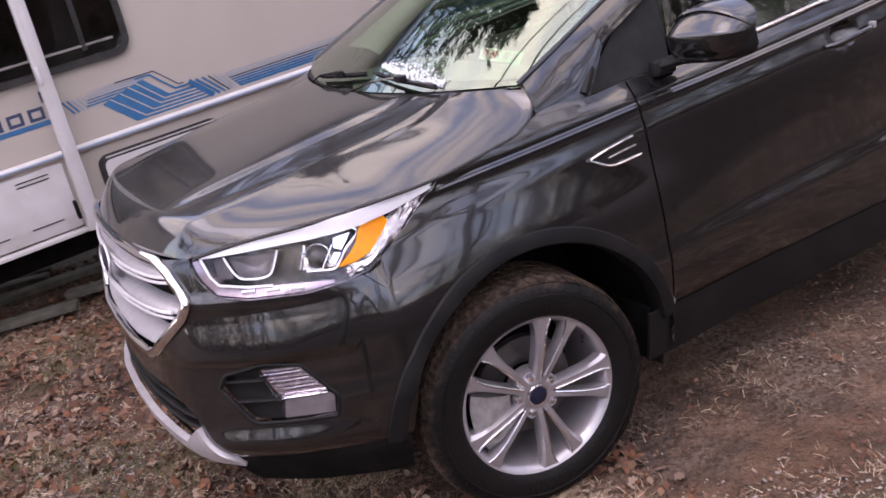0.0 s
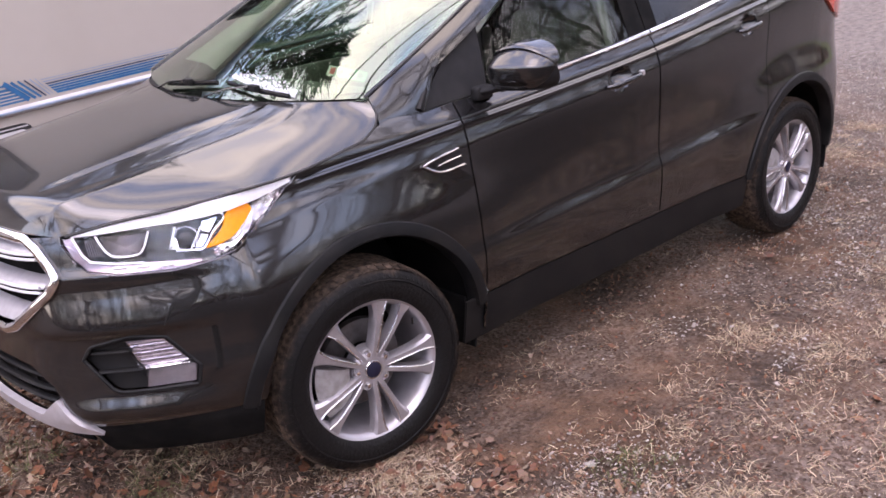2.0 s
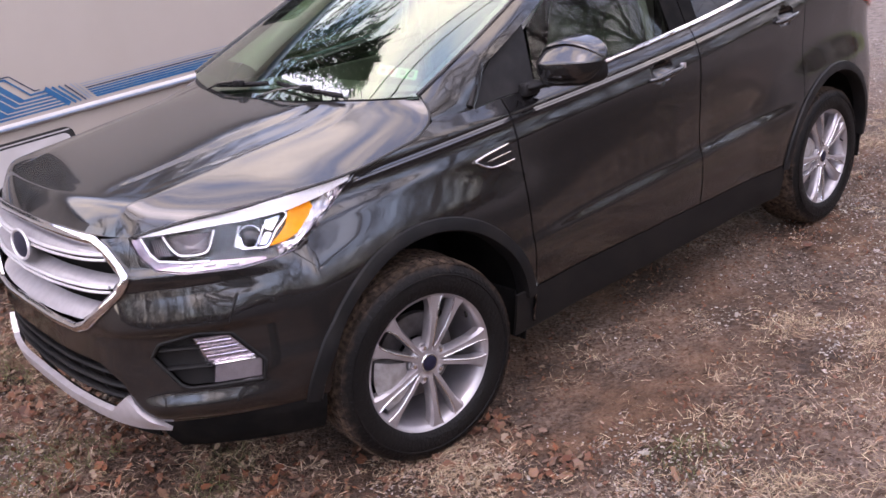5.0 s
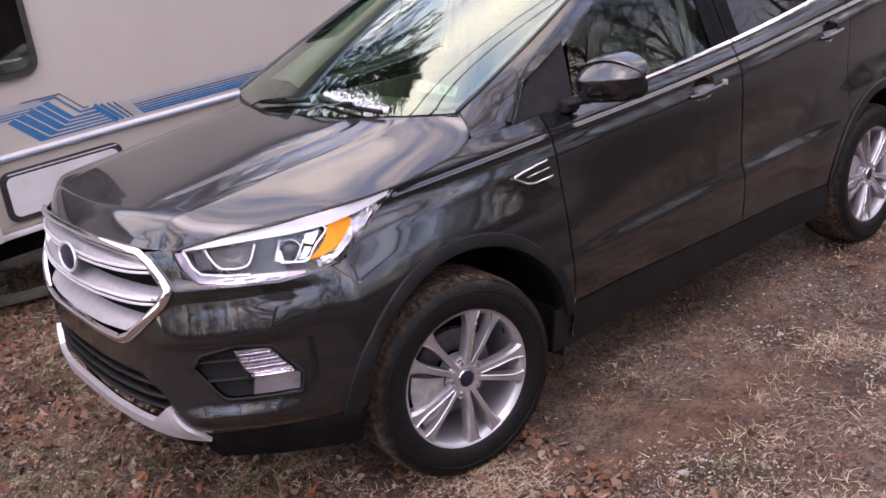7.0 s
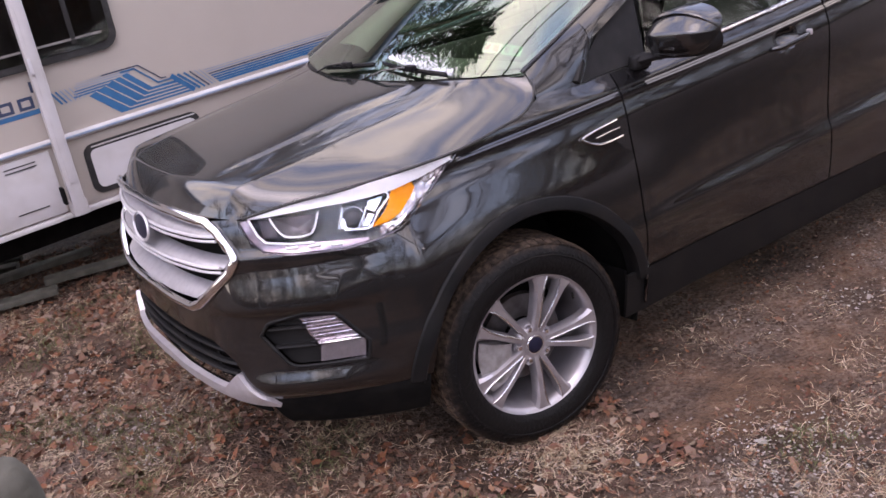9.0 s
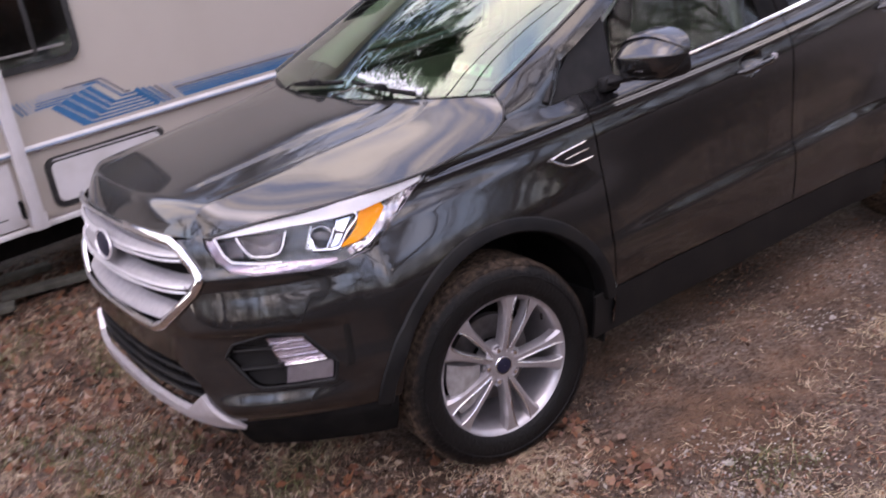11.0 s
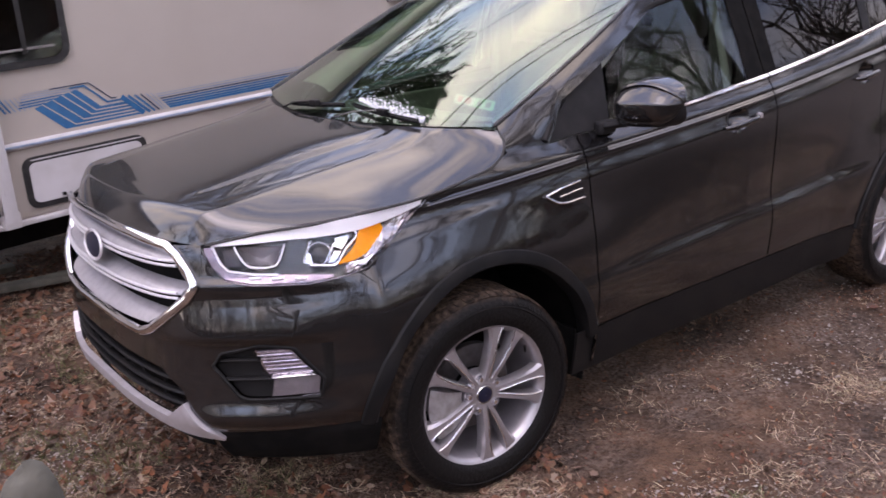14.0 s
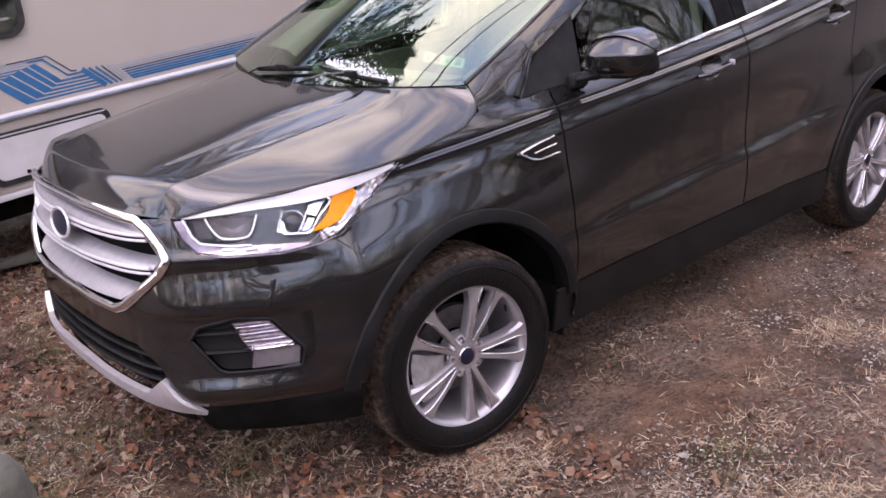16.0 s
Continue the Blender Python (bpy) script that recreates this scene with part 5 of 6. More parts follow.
def build_grille(car):
    grille = part("grille", shell(chart_grid([(-0.44, 0.84), (-0.24, 0.69), (0, 0.69), (0.24, 0.69), (0.44, 0.84)], [(-0.39, 0.95), (-0.2, 0.962), (0, 0.965), (0.2, 0.962), (0.39, 0.95)], 60, 8, -0.06), 0.004).mesh("grille", DARK), car, "silver three-bar grille in a chrome frame")
    half = [(0, 0.968), (0.20, 0.964), (0.385, 0.954), (0.42, 0.930), (0.468, 0.850), (0.44, 0.815), (0.30, 0.700), (0.262, 0.683), (0.15, 0.687), (0, 0.692)]
    loop = half + [(-u, z) for u, z in half[-2:0:-1]]
    g = ring_on_skin(loop, 0.030, 0.006, 200, height=0.012)
    part("chrome_frame", g.mesh("chrome_frame", CHROME), grille, "bright chrome grille frame")
    half_w = curve1((0.69, 0.72, 0.845, 0.955), (0.27, 0.30, 0.448, 0.385))
    for z0, z1 in ((0.952, 0.902), (0.850, 0.812), (0.755, 0.702)):
        low, high = [], []
        for f in np.linspace(-1, 1, 25):
            low.append((f * half_w(z1) * 0.985, z1 + 0.010 * abs(f) ** 2))
            high.append((f * half_w(z0) * 0.985, z0 + 0.006 * abs(f) ** 2))
        rows = []
        for (u0, za), (u1, zb) in zip(low, high):
            rows.append([skin(u0 + (u1 - u0) * t, za + (zb - za) * t, -0.002 - 0.046 * t ** 1.5) for t in np.linspace(0, 1, 8)])
        slat = part("slat", shell(rows, 0.012).mesh("slat", SLAT), grille, "satin silver grille slat")
        if z1 > 0.75:
            for dz, r in ((0.004, 0.0055), (-0.010, 0.0045)):
                line = [skin(u * 0.985, z + dz, 0.003) for u, z in low]
                part("chrome_strip", tube(line, r, 8).mesh("chrome_strip", SATIN), slat)
    # oval emblem, left plain
    c = Vector(skin(0.012, 0.888, -0.004))
    badge = part("emblem", oval(0.073, 0.039, 0.007).mesh("emblem", BLUE_BADGE), grille, "plain dark blue oval emblem with chrome rim")
    badge.location, badge.rotation_euler = (c.x - 0.014, -0.006, c.z - 0.004), (0, radians(12), 0)
    rim = [(-0.006, 0.079 * math.cos(a), 0.045 * math.sin(a)) for a in (2 * math.pi * k / 48 for k in range(48))]
    part("emblem_rim", tube(rim, 0.0045, 8, closed=True, up=(1, 0, 0)).mesh("emblem_rim", SATIN), badge)


def oval(a, b, depth):
    rows = []
    for k in range(49):
        w = 2 * math.pi * k / 48
        rows.append([(-depth * (1 - r * r) - 0.004, a * r * math.cos(w), b * r * math.sin(w)) for r in (1.0, .8, .55, .3, .02)])
    return shell(rows, 0.004, True)


def build_headlight(car):
    """One lamp: clear lens over a dark bowl with its bright guides; the other side is its mirror image."""
    low = [(0.484, 0.950), (0.509, 0.902), (0.541, 0.864), (0.619, 0.850), (0.700, 0.846), (0.784, 0.842), (0.887, 0.853), (0.97, 0.870), (1.035, 0.902), (1.093, 0.938), (1.203, 1.020)]
    high = [(0.488, 0.961), (0.53, 0.971), (0.60, 0.986), (0.66, 0.994), (0.75, 0.999), (0.829, 1.003), (0.93, 1.012), (1.029, 1.021), (1.08, 1.023), (1.13, 1.025), (1.207, 1.027)]
    lens = shell(chart_grid(low, high, 60, 16, 0.001), 0.003)
    for flip in (False, True):
        side = lambda b: b.flip() if flip else b
        lamp = part("headlight", side(lens).mesh("headlight", LENS), car, "clear swept-back headlight with amber corner and sky-white top reflector")
        lamp.visible_shadow = False
        put = lambda name, b, mat, label="": part(name, side(b).mesh(name, mat), lamp, label, 50)
        put("lamp_bowl", shell(chart_grid(low, high, 40, 10, -0.075), 0.004), GLOSS_BLACK, "dark lamp bowl")
        wall = [[skin(u, z, d) for d in (-0.004, -0.04, -0.075)] for u, z in low + high[::-1] + low[:1]]
        put("lamp_wall", shell(wall, 0.003), LAMP_GREY)
        # broad reflector strip along the top, its white standing in for mirrored sky
        s_low = [(0.512, 0.957), (0.62, 0.961), (0.72, 0.963), (0.82, 0.963), (0.90, 0.966), (0.99, 0.972), (1.08, 0.983), (1.192, 1.009)]
        s_high = [(0.530, 0.964), (0.62, 0.983), (0.72, 0.9965), (0.82, 1.0015), (0.92, 1.0070), (1.02, 1.0140), (1.10, 1.017), (1.196, 1.021)]
        put("sky_white_strip", shell(chart_grid(s_low, s_high, 40, 8, -0.003), 0.02), WHITE_LAMP, "reflector strip coloured white like mirrored sky")
        # lower bright edge
        e_low = [(0.493, 0.952), (0.512, 0.902), (0.544, 0.867), (0.62, 0.853), (0.70, 0.849), (0.784, 0.845), (0.86, 0.854)]
        e_high = [(0.519, 0.955), (0.538, 0.910), (0.556, 0.889), (0.63, 0.878), (0.70, 0.873), (0.784, 0.866), (0.86, 0.861)]
        put("lower_trim", shell(chart_grid(e_low, e_high, 40, 6, -0.008), 0.02), LAMP_RIM, "pale lilac lamp rim")
        put("trim_edge", tube([skin(u, z, -0.004) for u, z in e_high[:5]], 0.0034, 6), WHITE_LAMP)
        for u, z in ((0.630, 0.868), (0.697, 0.864), (0.764, 0.858)):
            put("light_element", tube([skin(u - 0.018, z, -0.004), skin(u + 0.018, z - 0.001, -0.004)], 0.0042, 8), WHITE_LAMP)
        for k in range(7):
            u = 0.538 + 0.006 * k
            put("lamp_rib", tube([skin(u, 0.950, -0.034), skin(u + 0.006, 0.900, -0.034)], 0.0016, 5), LAMP_DIM)
        # u-shaped ring round the inner reflector
        ring = [(0.577, 0.955), (0.590, 0.930), (0.603, 0.909), (0.616, 0.899), (0.635, 0.896), (0.680, 0.895), (0.697, 0.899), (0.710, 0.912), (0.723, 0.932), (0.735, 0.953)]
        put("running_light_ring", tube(spline([skin(u, z, -0.014) for u, z in ring], 40), 0.0030, 8), WHITE_LAMP)
        put("inner_reflector", shell(patch_fan([(0.585, 0.952), (0.605, 0.905), (0.64, 0.895), (0.69, 0.899), (0.725, 0.950)], -0.03, 5, -0.03), 0.003), LAMP_DIM)
        # projector with its shroud
        c = skin(0.832, 0.922, -0.03)
        n = (Vector(skin(0.832, 0.922, 0.0)) - Vector(skin(0.832, 0.922, -0.03))).normalized()
        turn = n.to_track_quat("Y", "Z").to_matrix().to_4x4()
        place = Matrix.Translation(c) @ turn
        bulb = revolve([(0.0005, 0.016), (0.012, 0.0145), (0.022, 0.009), (0.027, 0.0), (0.028, -0.03)], 28)
        bulb.v = [tuple(place @ Vector(v)) for v in bulb.v]
        put("projector", bulb, GLOSS_BLACK, "round glossy projector lens")
        loop = [tuple(place @ Vector((0.032 * math.cos(a), -0.002, 0.032 * math.sin(a)))) for a in (2 * math.pi * k / 32 for k in range(32))]
        put("projector_ring", tube(loop, 0.0025, 8, closed=True, up=tuple(n)), CHROME)
        for pts, r in (([(0.812, 0.953), (0.796, 0.925), (0.781, 0.898)], 0.0042), ([(0.884, 0.944), (0.860, 0.916), (0.838, 0.890)], 0.0030), ([(0.797, 0.890), (0.838, 0.887), (0.873, 0.886), (0.895, 0.906), (0.915, 0.925), (0.945, 0.944), (0.968, 0.962), (0.950, 0.973)], 0.0036), ([(0.820, 0.964), (0.885, 0.967), (0.948, 0.973)], 0.0030)):
            put("lamp_fin", tube(spline([skin(u, z, -0.013) for u, z in pts], 24), r, 6), CHROME)
        for low_line, high_line, d in (([(0.781, 0.896), (0.806, 0.893)], [(0.800, 0.926), (0.806, 0.922)], -0.018), ([(0.884, 0.936), (0.905, 0.928)], [(0.892, 0.957), (0.945, 0.962)], -0.020), ([(0.850, 0.892), (0.872, 0.892)], [(0.880, 0.925), (0.900, 0.922)], -0.022)):
            put("shroud", shell(chart_grid(low_line, high_line, 8, 8, d), 0.003), CHROME)
        # amber corner and its faceted neighbour
        a_low = [(0.882, 0.886), (0.928, 0.892), (0.965, 0.903), (0.999, 0.917), (1.037, 0.943), (1.060, 0.963)]
        a_high = [(0.884, 0.890), (0.925, 0.916), (0.955, 0.938), (0.972, 0.962), (1.003, 0.983), (1.050, 0.984)]
        amber = shell(chart_grid(a_low, a_high, 24, 8, -0.010), 0.01)
        put("amber_reflector", amber, AMBER, "orange side reflector")
        rnd = random.Random(5)
        gem = [[skin(u + rnd.uniform(-.003, .003), z, -0.013 + rnd.uniform(-.0035, .0035)) for z in np.linspace(np.interp(u, (0.90, 0.97, 1.035, 1.093, 1.203), (0.861, 0.878, 0.909, 0.945, 1.019)), np.interp(u, (0.90, 0.96, 1.0, 1.065, 1.10, 1.192), (0.884, 0.898, 0.914, 0.975, 0.990, 1.012)), 7)] for u in np.linspace(0.90, 1.190, 30)]
        part("faceted_corner", side(shell(gem, 0.003)).mesh("faceted_corner", LAMP_FACET, True), lamp, "faceted bright lamp corner")


def build_glasshouse(car, doors, rear_doors):
    # windscreen
    FROST_V, FROST_Y = (0.108, 0.012), (0.12, 0.50)
    vs = (0.0, 0.24, 0.50, 1.0)
    poly = lambda vals: np.poly1d(np.polyfit(vs, vals, 2))
    cx, cz = poly((-0.02, 0.19, 0.44, 0.93)), poly((1.168, 1.275, 1.402, 1.615))
    ex, ey, ez = poly((0.178, 0.405, 0.645, 1.02)), poly((0.740, 0.736, 0.715, 0.652)), poly((1.179, 1.281, 1.392, 1.569))
    g = []
    for k in np.linspace(0, 1, 40):
        row = []
        for v in np.linspace(0, 1, 32):
            q = k * k
            row.append((float(cx(v) + (ex(v) - cx(v)) * q), float(-ey(v) * k), float(cz(v) + (ez(v) - cz(v)) * q)))
        g.append(row)
    rows = [[(x, -y, z) for x, y, z in r] for r in g[:0:-1]] + [list(map(tuple, r)) for r in g]
    pane = part("windscreen", shell(rows, 0.005).mesh("windscreen", WINDSCREEN), car, "green-tinted windscreen reflecting sky and trees")
    pane.visible_shadow = False
    both("windscreen_moulding", tube([(float(ex(v)) + 0.002, float(-ey(v)) - 0.002, float(ez(v)) + 0.003) for v in np.linspace(0, 1, 30)], 0.0075, 8), GLOSS_BLACK, pane)
    # pale crumbs of frost caught along the wiper
    rnd = random.Random(17)
    lump_v = [(-.7, -.4, -.3), (.6, -.5, -.2), (.7, .4, -.3), (-.5, .5, -.2), (-.4, -.2, .4), (.3, -.3, .45), (.4, .2, .3), (-.3, .3, .5)]
    lump_f = [(0, 1, 5, 4), (1, 2, 6, 5), (2, 3, 7, 6), (3, 0, 4, 7), (4, 5, 6, 7)]
    bits = []
    for _ in range(420):
        w = rnd.random()
        v, k = FROST_V[0] + (FROST_V[1] - FROST_V[0]) * w + abs(rnd.gauss(0, 0.020)) * (0.5 + math.sin(math.pi * w)), (FROST_Y[0] + (FROST_Y[1] - FROST_Y[0]) * w) / 0.74
        bits.append((float(cx(v) + (ex(v) - cx(v)) * k * k) - 0.003, float(-ey(v) * k), float(cz(v) + (ez(v) - cz(v)) * k * k) + 0.004, rnd.uniform(.002, .0065), rnd.uniform(0, 6.3), rnd.gauss(0, .5), rnd.gauss(0, .5), 1.0))
    scatter("frost", FROST, lump_v, lump_f, bits, "white crumbs of frost lying on the windscreen by the wiper", "frost")
    # black band round the edge of the glass
    band = [[(x + 0.003, y, z - 0.009) for x, y, z in r] for r in g[-3:]]
    both("dark_band", shell(band, 0.002), GLOSS_BLACK, pane)
    # roof
    line = lambda y, dz: [(0.935 + abs(y) * 0.14, y, 1.615 - dz), (1.35, y, 1.66 - dz), (1.9, y, 1.675 - dz), (2.6, y, 1.655 - dz), (3.05, y, 1.60 - dz), (3.25, y, 1.55 - dz)]
    ys = (-0.64, -0.60, -0.52, -0.35, 0.0, 0.35, 0.52, 0.60, 0.64)
    dz = (0.10, 0.05, 0.03, 0.01, 0.0, 0.01, 0.03, 0.05, 0.10)
    part("roof", shell(loft([line(y, d) for y, d in zip(ys, dz)], 40, 40), 0.02).mesh("roof", PAINT), car, "", 50)
    # windscreen pillars, running down into the wing
    inner = [(0.190, -0.742, 1.180), (0.412, -0.742, 1.282), (0.655, -0.716, 1.393), (1.02, -0.655, 1.571)]
    mid = [(0.197, -0.762, 1.147), (0.425, -0.763, 1.252), (0.675, -0.736, 1.364), (1.04, -0.668, 1.549)]
    outer = [(0.199, -0.776, 1.110), (0.450, -0.774, 1.226), (0.700, -0.748, 1.340), (1.06, -0.686, 1.515)]
    foot = [(0.190, -0.794, 1.068), (0.338, -0.806, 1.072), (0.400, -0.793, 1.146), (0.450, -0.774, 1.2262)]
    I, M, O = spline(inner, 40), spline(mid, 40), spline(outer, 40)
    cut = int(np.argmin(abs(O[:, 0] - 0.45)))
    knee = np.array(foot[:-1] + [tuple(O[cut] + np.array((0.002, -0.002, -0.004)))])
    along = np.r_[0, np.cumsum(np.linalg.norm(np.diff(knee, axis=0), axis=1))]
    F = np.array([[np.interp(w, along, knee[:, c]) for c in range(3)] for w in np.linspace(0, along[-1], cut + 1)])
    rows = []
    for i in range(cut + 1):
        bow = (I[i] + F[i]) / 2 + np.array((-0.004, -0.014, 0.010)) * (1 - 0.45 * i / cut)
        rows.append([tuple((1 - t) ** 2 * I[i] + 2 * t * (1 - t) * bow + t * t * F[i]) for t in np.linspace(0, 1, 20)])
    both("wing_corner", shell(rows, 0.012, True), PAINT, car, "", 60)
    both("windscreen_pillar", shell([spline([I[i], M[i], O[i]], 16) for i in range(cut, 40)], 0.02, True), PAINT, car, "", 60)
    both("roof_rail", tube([(1.02, -0.655, 1.545), (1.6, -0.665, 1.60), (2.3, -0.66, 1.60), (3.0, -0.64, 1.56)], 0.022, 10), BLACK_TRIM, car)
    both("roof_side", shell(loft([[(1.0, -0.62, 1.56), (1.6, -0.64, 1.62), (2.4, -0.635, 1.615), (3.2, -0.61, 1.55)], [(1.06, -0.675, 1.50), (1.6, -0.685, 1.56), (2.4, -0.68, 1.555), (3.1, -0.65, 1.50)]], 30, 6), 0.015, True), PAINT, car)

    # side glazing: leans inwards above the belt line
    def gl(x, z, lift=0.0):
        zb = belt_z(x)
        return (x, -(body_y(x, zb) - 0.012 - (z - zb) * 0.40 + lift), z)

    def pane_of(low, high, n=20, lift=0.0, thick=0.005):
        lo, hi = spline(low, n), spline(high, n)
        return shell([[gl(*(lo[i] + (hi[i] - lo[i]) * t), lift) for t in np.linspace(0, 1, 10)] for i in range(n)], thick)

    bz = belt_z
    roof = curve1((0.9, 1.3, 2.0, 2.7, 3.1), (1.47, 1.535, 1.555, 1.53, 1.49))
    for side, ob in enumerate(doors):
        f = (lambda b: b) if side == 0 else (lambda b: b.flip())
        win = part("door_window", f(pane_of([(0.66, bz(0.66) + .004), (0.9, bz(.9) + .004), (1.43, bz(1.43) + .004)], [(0.72, 1.31), (0.96, 1.46), (1.43, roof(1.43))])).mesh("door_window", SIDE_GLASS), ob, "lightly tinted side window")
        win.visible_shadow = False
        part("door_pillar", f(pane_of([(1.425, bz(1.425)), (1.527, bz(1.527))], [(1.425, roof(1.43)), (1.515, roof(1.52))], 6, 0.004, 0.02)).mesh("door_pillar", DARK), ob)
        part("sail_panel", f(pane_of([(0.352, bz(0.35) + .014), (0.50, bz(.5) + .013), (0.655, bz(.655) + .004)], [(0.375, bz(0.37) + .040), (0.52, 1.240), (0.70, 1.330)], 10, 0.004, 0.02)).mesh("sail_panel", MATT_BLACK), ob, "black plastic corner panel")
        frame = [gl(0.345, bz(.345) + .022, 0.008), gl(0.455, 1.220, .008), gl(0.60, 1.290, .008), gl(0.72, 1.348, .008), gl(0.96, 1.475, .006), gl(1.2, roof(1.2), .006), gl(1.52, roof(1.52), .006)]
        part("window_frame", f(tube(spline(frame, 30), 0.013, 8)).mesh("window_frame", BLACK_TRIM), ob)
        part("belt_strip", f(tube([gl(x, bz(x) + .001, 0.017) for x in np.linspace(0.71, 1.526, 24)], 0.0095, 8)).mesh("belt_strip", CHROME), ob, "chrome window strip")
        h = part("door_handle", f(handle_bag(1.195, 1.40, 1.030, 1.049)).mesh("door_handle", PAINT), ob, "body-coloured door handle")
        part("key_cap", f(box(1.398, -0.912, 1.040, 1.416, -0.886, 1.060, 0.003)).mesh("key_cap", SKID), h)
    for side, ob in enumerate(rear_doors):
        f = (lambda b: b) if side == 0 else (lambda b: b.flip())
        win = part("door_window", f(pane_of([(1.60, bz(1.6) + .004), (2.0, bz(2.0) + .004), (2.30, bz(2.30) + .004)], [(1.60, roof(1.6)), (2.0, roof(2.0)), (2.33, roof(2.33))])).mesh("door_window", PRIVACY), ob, "dark privacy window")
        win.visible_shadow = False
        part("door_pillar", f(pane_of([(1.535, bz(1.535)), (1.61, bz(1.61))], [(1.523, roof(1.52)), (1.61, roof(1.6))], 6, 0.004, 0.02)).mesh("door_pillar", DARK), ob)
        part("rear_pillar", f(pane_of([(2.295, bz(2.295)), (2.355, bz(2.355))], [(2.325, roof(2.3)), (2.385, roof(2.38))], 6, 0.004, 0.02)).mesh("rear_pillar", MATT_BLACK), ob)
        part("belt_strip", f(tube([gl(x, bz(x) + .001, 0.017) for x in np.linspace(1.534, 2.40, 24)], 0.0095, 8)).mesh("belt_strip", CHROME), ob, "chrome window strip")
        h = part("door_handle", f(handle_bag(2.125, 2.31, 1.100, 1.118)).mesh("door_handle", PAINT), ob, "body-coloured door handle")
    q = pane_of([(2.36, bz(2.36) + .004), (2.50, bz(2.5) + .004), (2.60, bz(2.6) + .02)], [(2.39, roof(2.39)), (2.52, roof(2.5)), (2.66, 1.50)])
    for o in both("quarter_window", q, PRIVACY, car, "dark rear quarter window"):
        o.visible_shadow = False
    strip = [gl(x, bz(x) + .001, 0.017) for x in np.linspace(2.405, 2.55, 8)] + [gl(2.60, 1.335, .017), gl(2.625, 1.37, .015), gl(2.645, 1.44, .015), gl(2.655, 1.52, .015)]
    both("quarter_strip", tube(spline(strip, 30), 0.0095, 8), CHROME, car, "chrome window strip")
    # rear pillar panel
    low = [(2.62, bz(2.62) - .0), (2.9, bz(2.9)), (3.2, bz(3.2)), (3.38, bz(3.38))]
    up = [(2.68, 1.53), (2.85, 1.53), (3.0, 1.52), (3.12, 1.50)]
    both("rear_pillar_panel", pane_of(low, up, 24, 0.0, 0.015), PAINT, car)
    glass_rear = [[(3.44 - t * 0.22, y * (1 - t * .12), 1.32 + t * 0.24) for y in np.linspace(-0.68, 0.68, 14)] for t in np.linspace(0, 1, 6)]
    part("rear_window", shell(glass_rear, 0.005).mesh("rear_window", PRIVACY), car, "dark rear window")
    # crease line trim on the shoulder
    # tail lamps
    tl = side_grid([(2.93, 1.208), (3.02, 1.125), (3.13, 1.055), (3.26, 1.01), (3.40, 0.98)], [(2.91, 1.226), (3.02, 1.246), (3.14, 1.252), (3.28, 1.250), (3.40, 1.245)], 30, 12, 0.012)
    both("tail_light", shell(tl, 0.02), RED_LENS, car, "red wrap-round tail light", 50)


def handle_bag(x0, x1, z0, z1):
    """A pull bar that spans its recess, with flat feet at both ends."""
    pts, size = [], []
    for t in np.linspace(0, 1, 26):
        x, z = x0 + (x1 - x0) * t, z0 + (z1 - z0) * t
        off = 0.004 + 0.022 * min(1.0, math.sin(math.pi * t) * 1.7) ** 0.7
        pts.append((x, -(body_y(x, z) + off), z))
        size.append(0.62 + 0.38 * min(1.0, math.sin(math.pi * t) * 2.2))
    return tube(pts, 0.0088, 12, flat=1.35, taper=size)


def build_mirror(car):
    """Door mirror: a smooth painted housing, dark lower edge, arm and glass."""
    cap = spline([(0.040, 1.00), (0.004, 0.97), (-0.040, 0.66), (-0.083, 0.14)], 18)
    skirt = spline([(-0.0845, 0.08), (-0.083, -0.20), (-0.070, -0.62), (-0.030, -0.92), (0.040, -1.0)], 22)
    profile = np.vstack([cap, skirt])

    def ring(t):
        y = -0.866 - 0.212 * t
        tip = max(1 - max((t - 0.45) / 0.55, 0) ** 4.5, 0.0) ** 0.42
        root = max(1 - max((0.40 - t) / 0.40, 0) ** 3.5, 0.0) ** 0.42
        h = 0.079 * tip * root * (0.93 + 0.07 * math.sin(math.pi * t))
        cx, cz = 0.650 + 0.050 * t, 1.203 + 0.006 * t
        droop = 1 - 0.34 * max((t - 0.45) / 0.55, 0) ** 1.6 - 0.22 * max((0.5 - t) / 0.5, 0) ** 1.6
        return [(cx + px * tip * root, y, cz + pz * h * (droop if pz > 0 else 1.0)) for px, pz in profile]

    g = [ring((1 - math.cos(math.pi * t)) / 2) for t in np.linspace(0.004, 0.996, 44)]
    upper, lower = [r[:36] for r in g], [r[35:] for r in g]
    for flip in (False, True):
        side = lambda b: b.flip() if flip else b
        m = part("door_mirror", side(shell(upper, 0.004)).mesh("door_mirror", PAINT), car, "grey door mirror with dark lower edge", 35)
        part("lower_shell", side(shell(lower, 0.004)).mesh("lower_shell", MATT_BLACK), m, "black lower mirror shell", 60)
        part("mirror_glass", side(slab(rounded(-1.055, 1.142, -0.885, 1.262, 0.03), 0.004, lambda a, b, d: (0.716 + d - (a + .97) * 0.20, a, b))).mesh("mirror_glass", CHROME, True), m)
        part("mirror_arm", side(tube([(0.60, -0.812, 1.122), (0.625, -0.85, 1.130), (0.672, -0.92, 1.145)], 0.026, 12, flat=0.6)).mesh("mirror_arm", MATT_BLACK), m)
        part("arm_base", side(box(0.575, -0.838, 1.095, 0.655, -0.80, 1.142, 0.014, 3)).mesh("arm_base", MATT_BLACK), m)


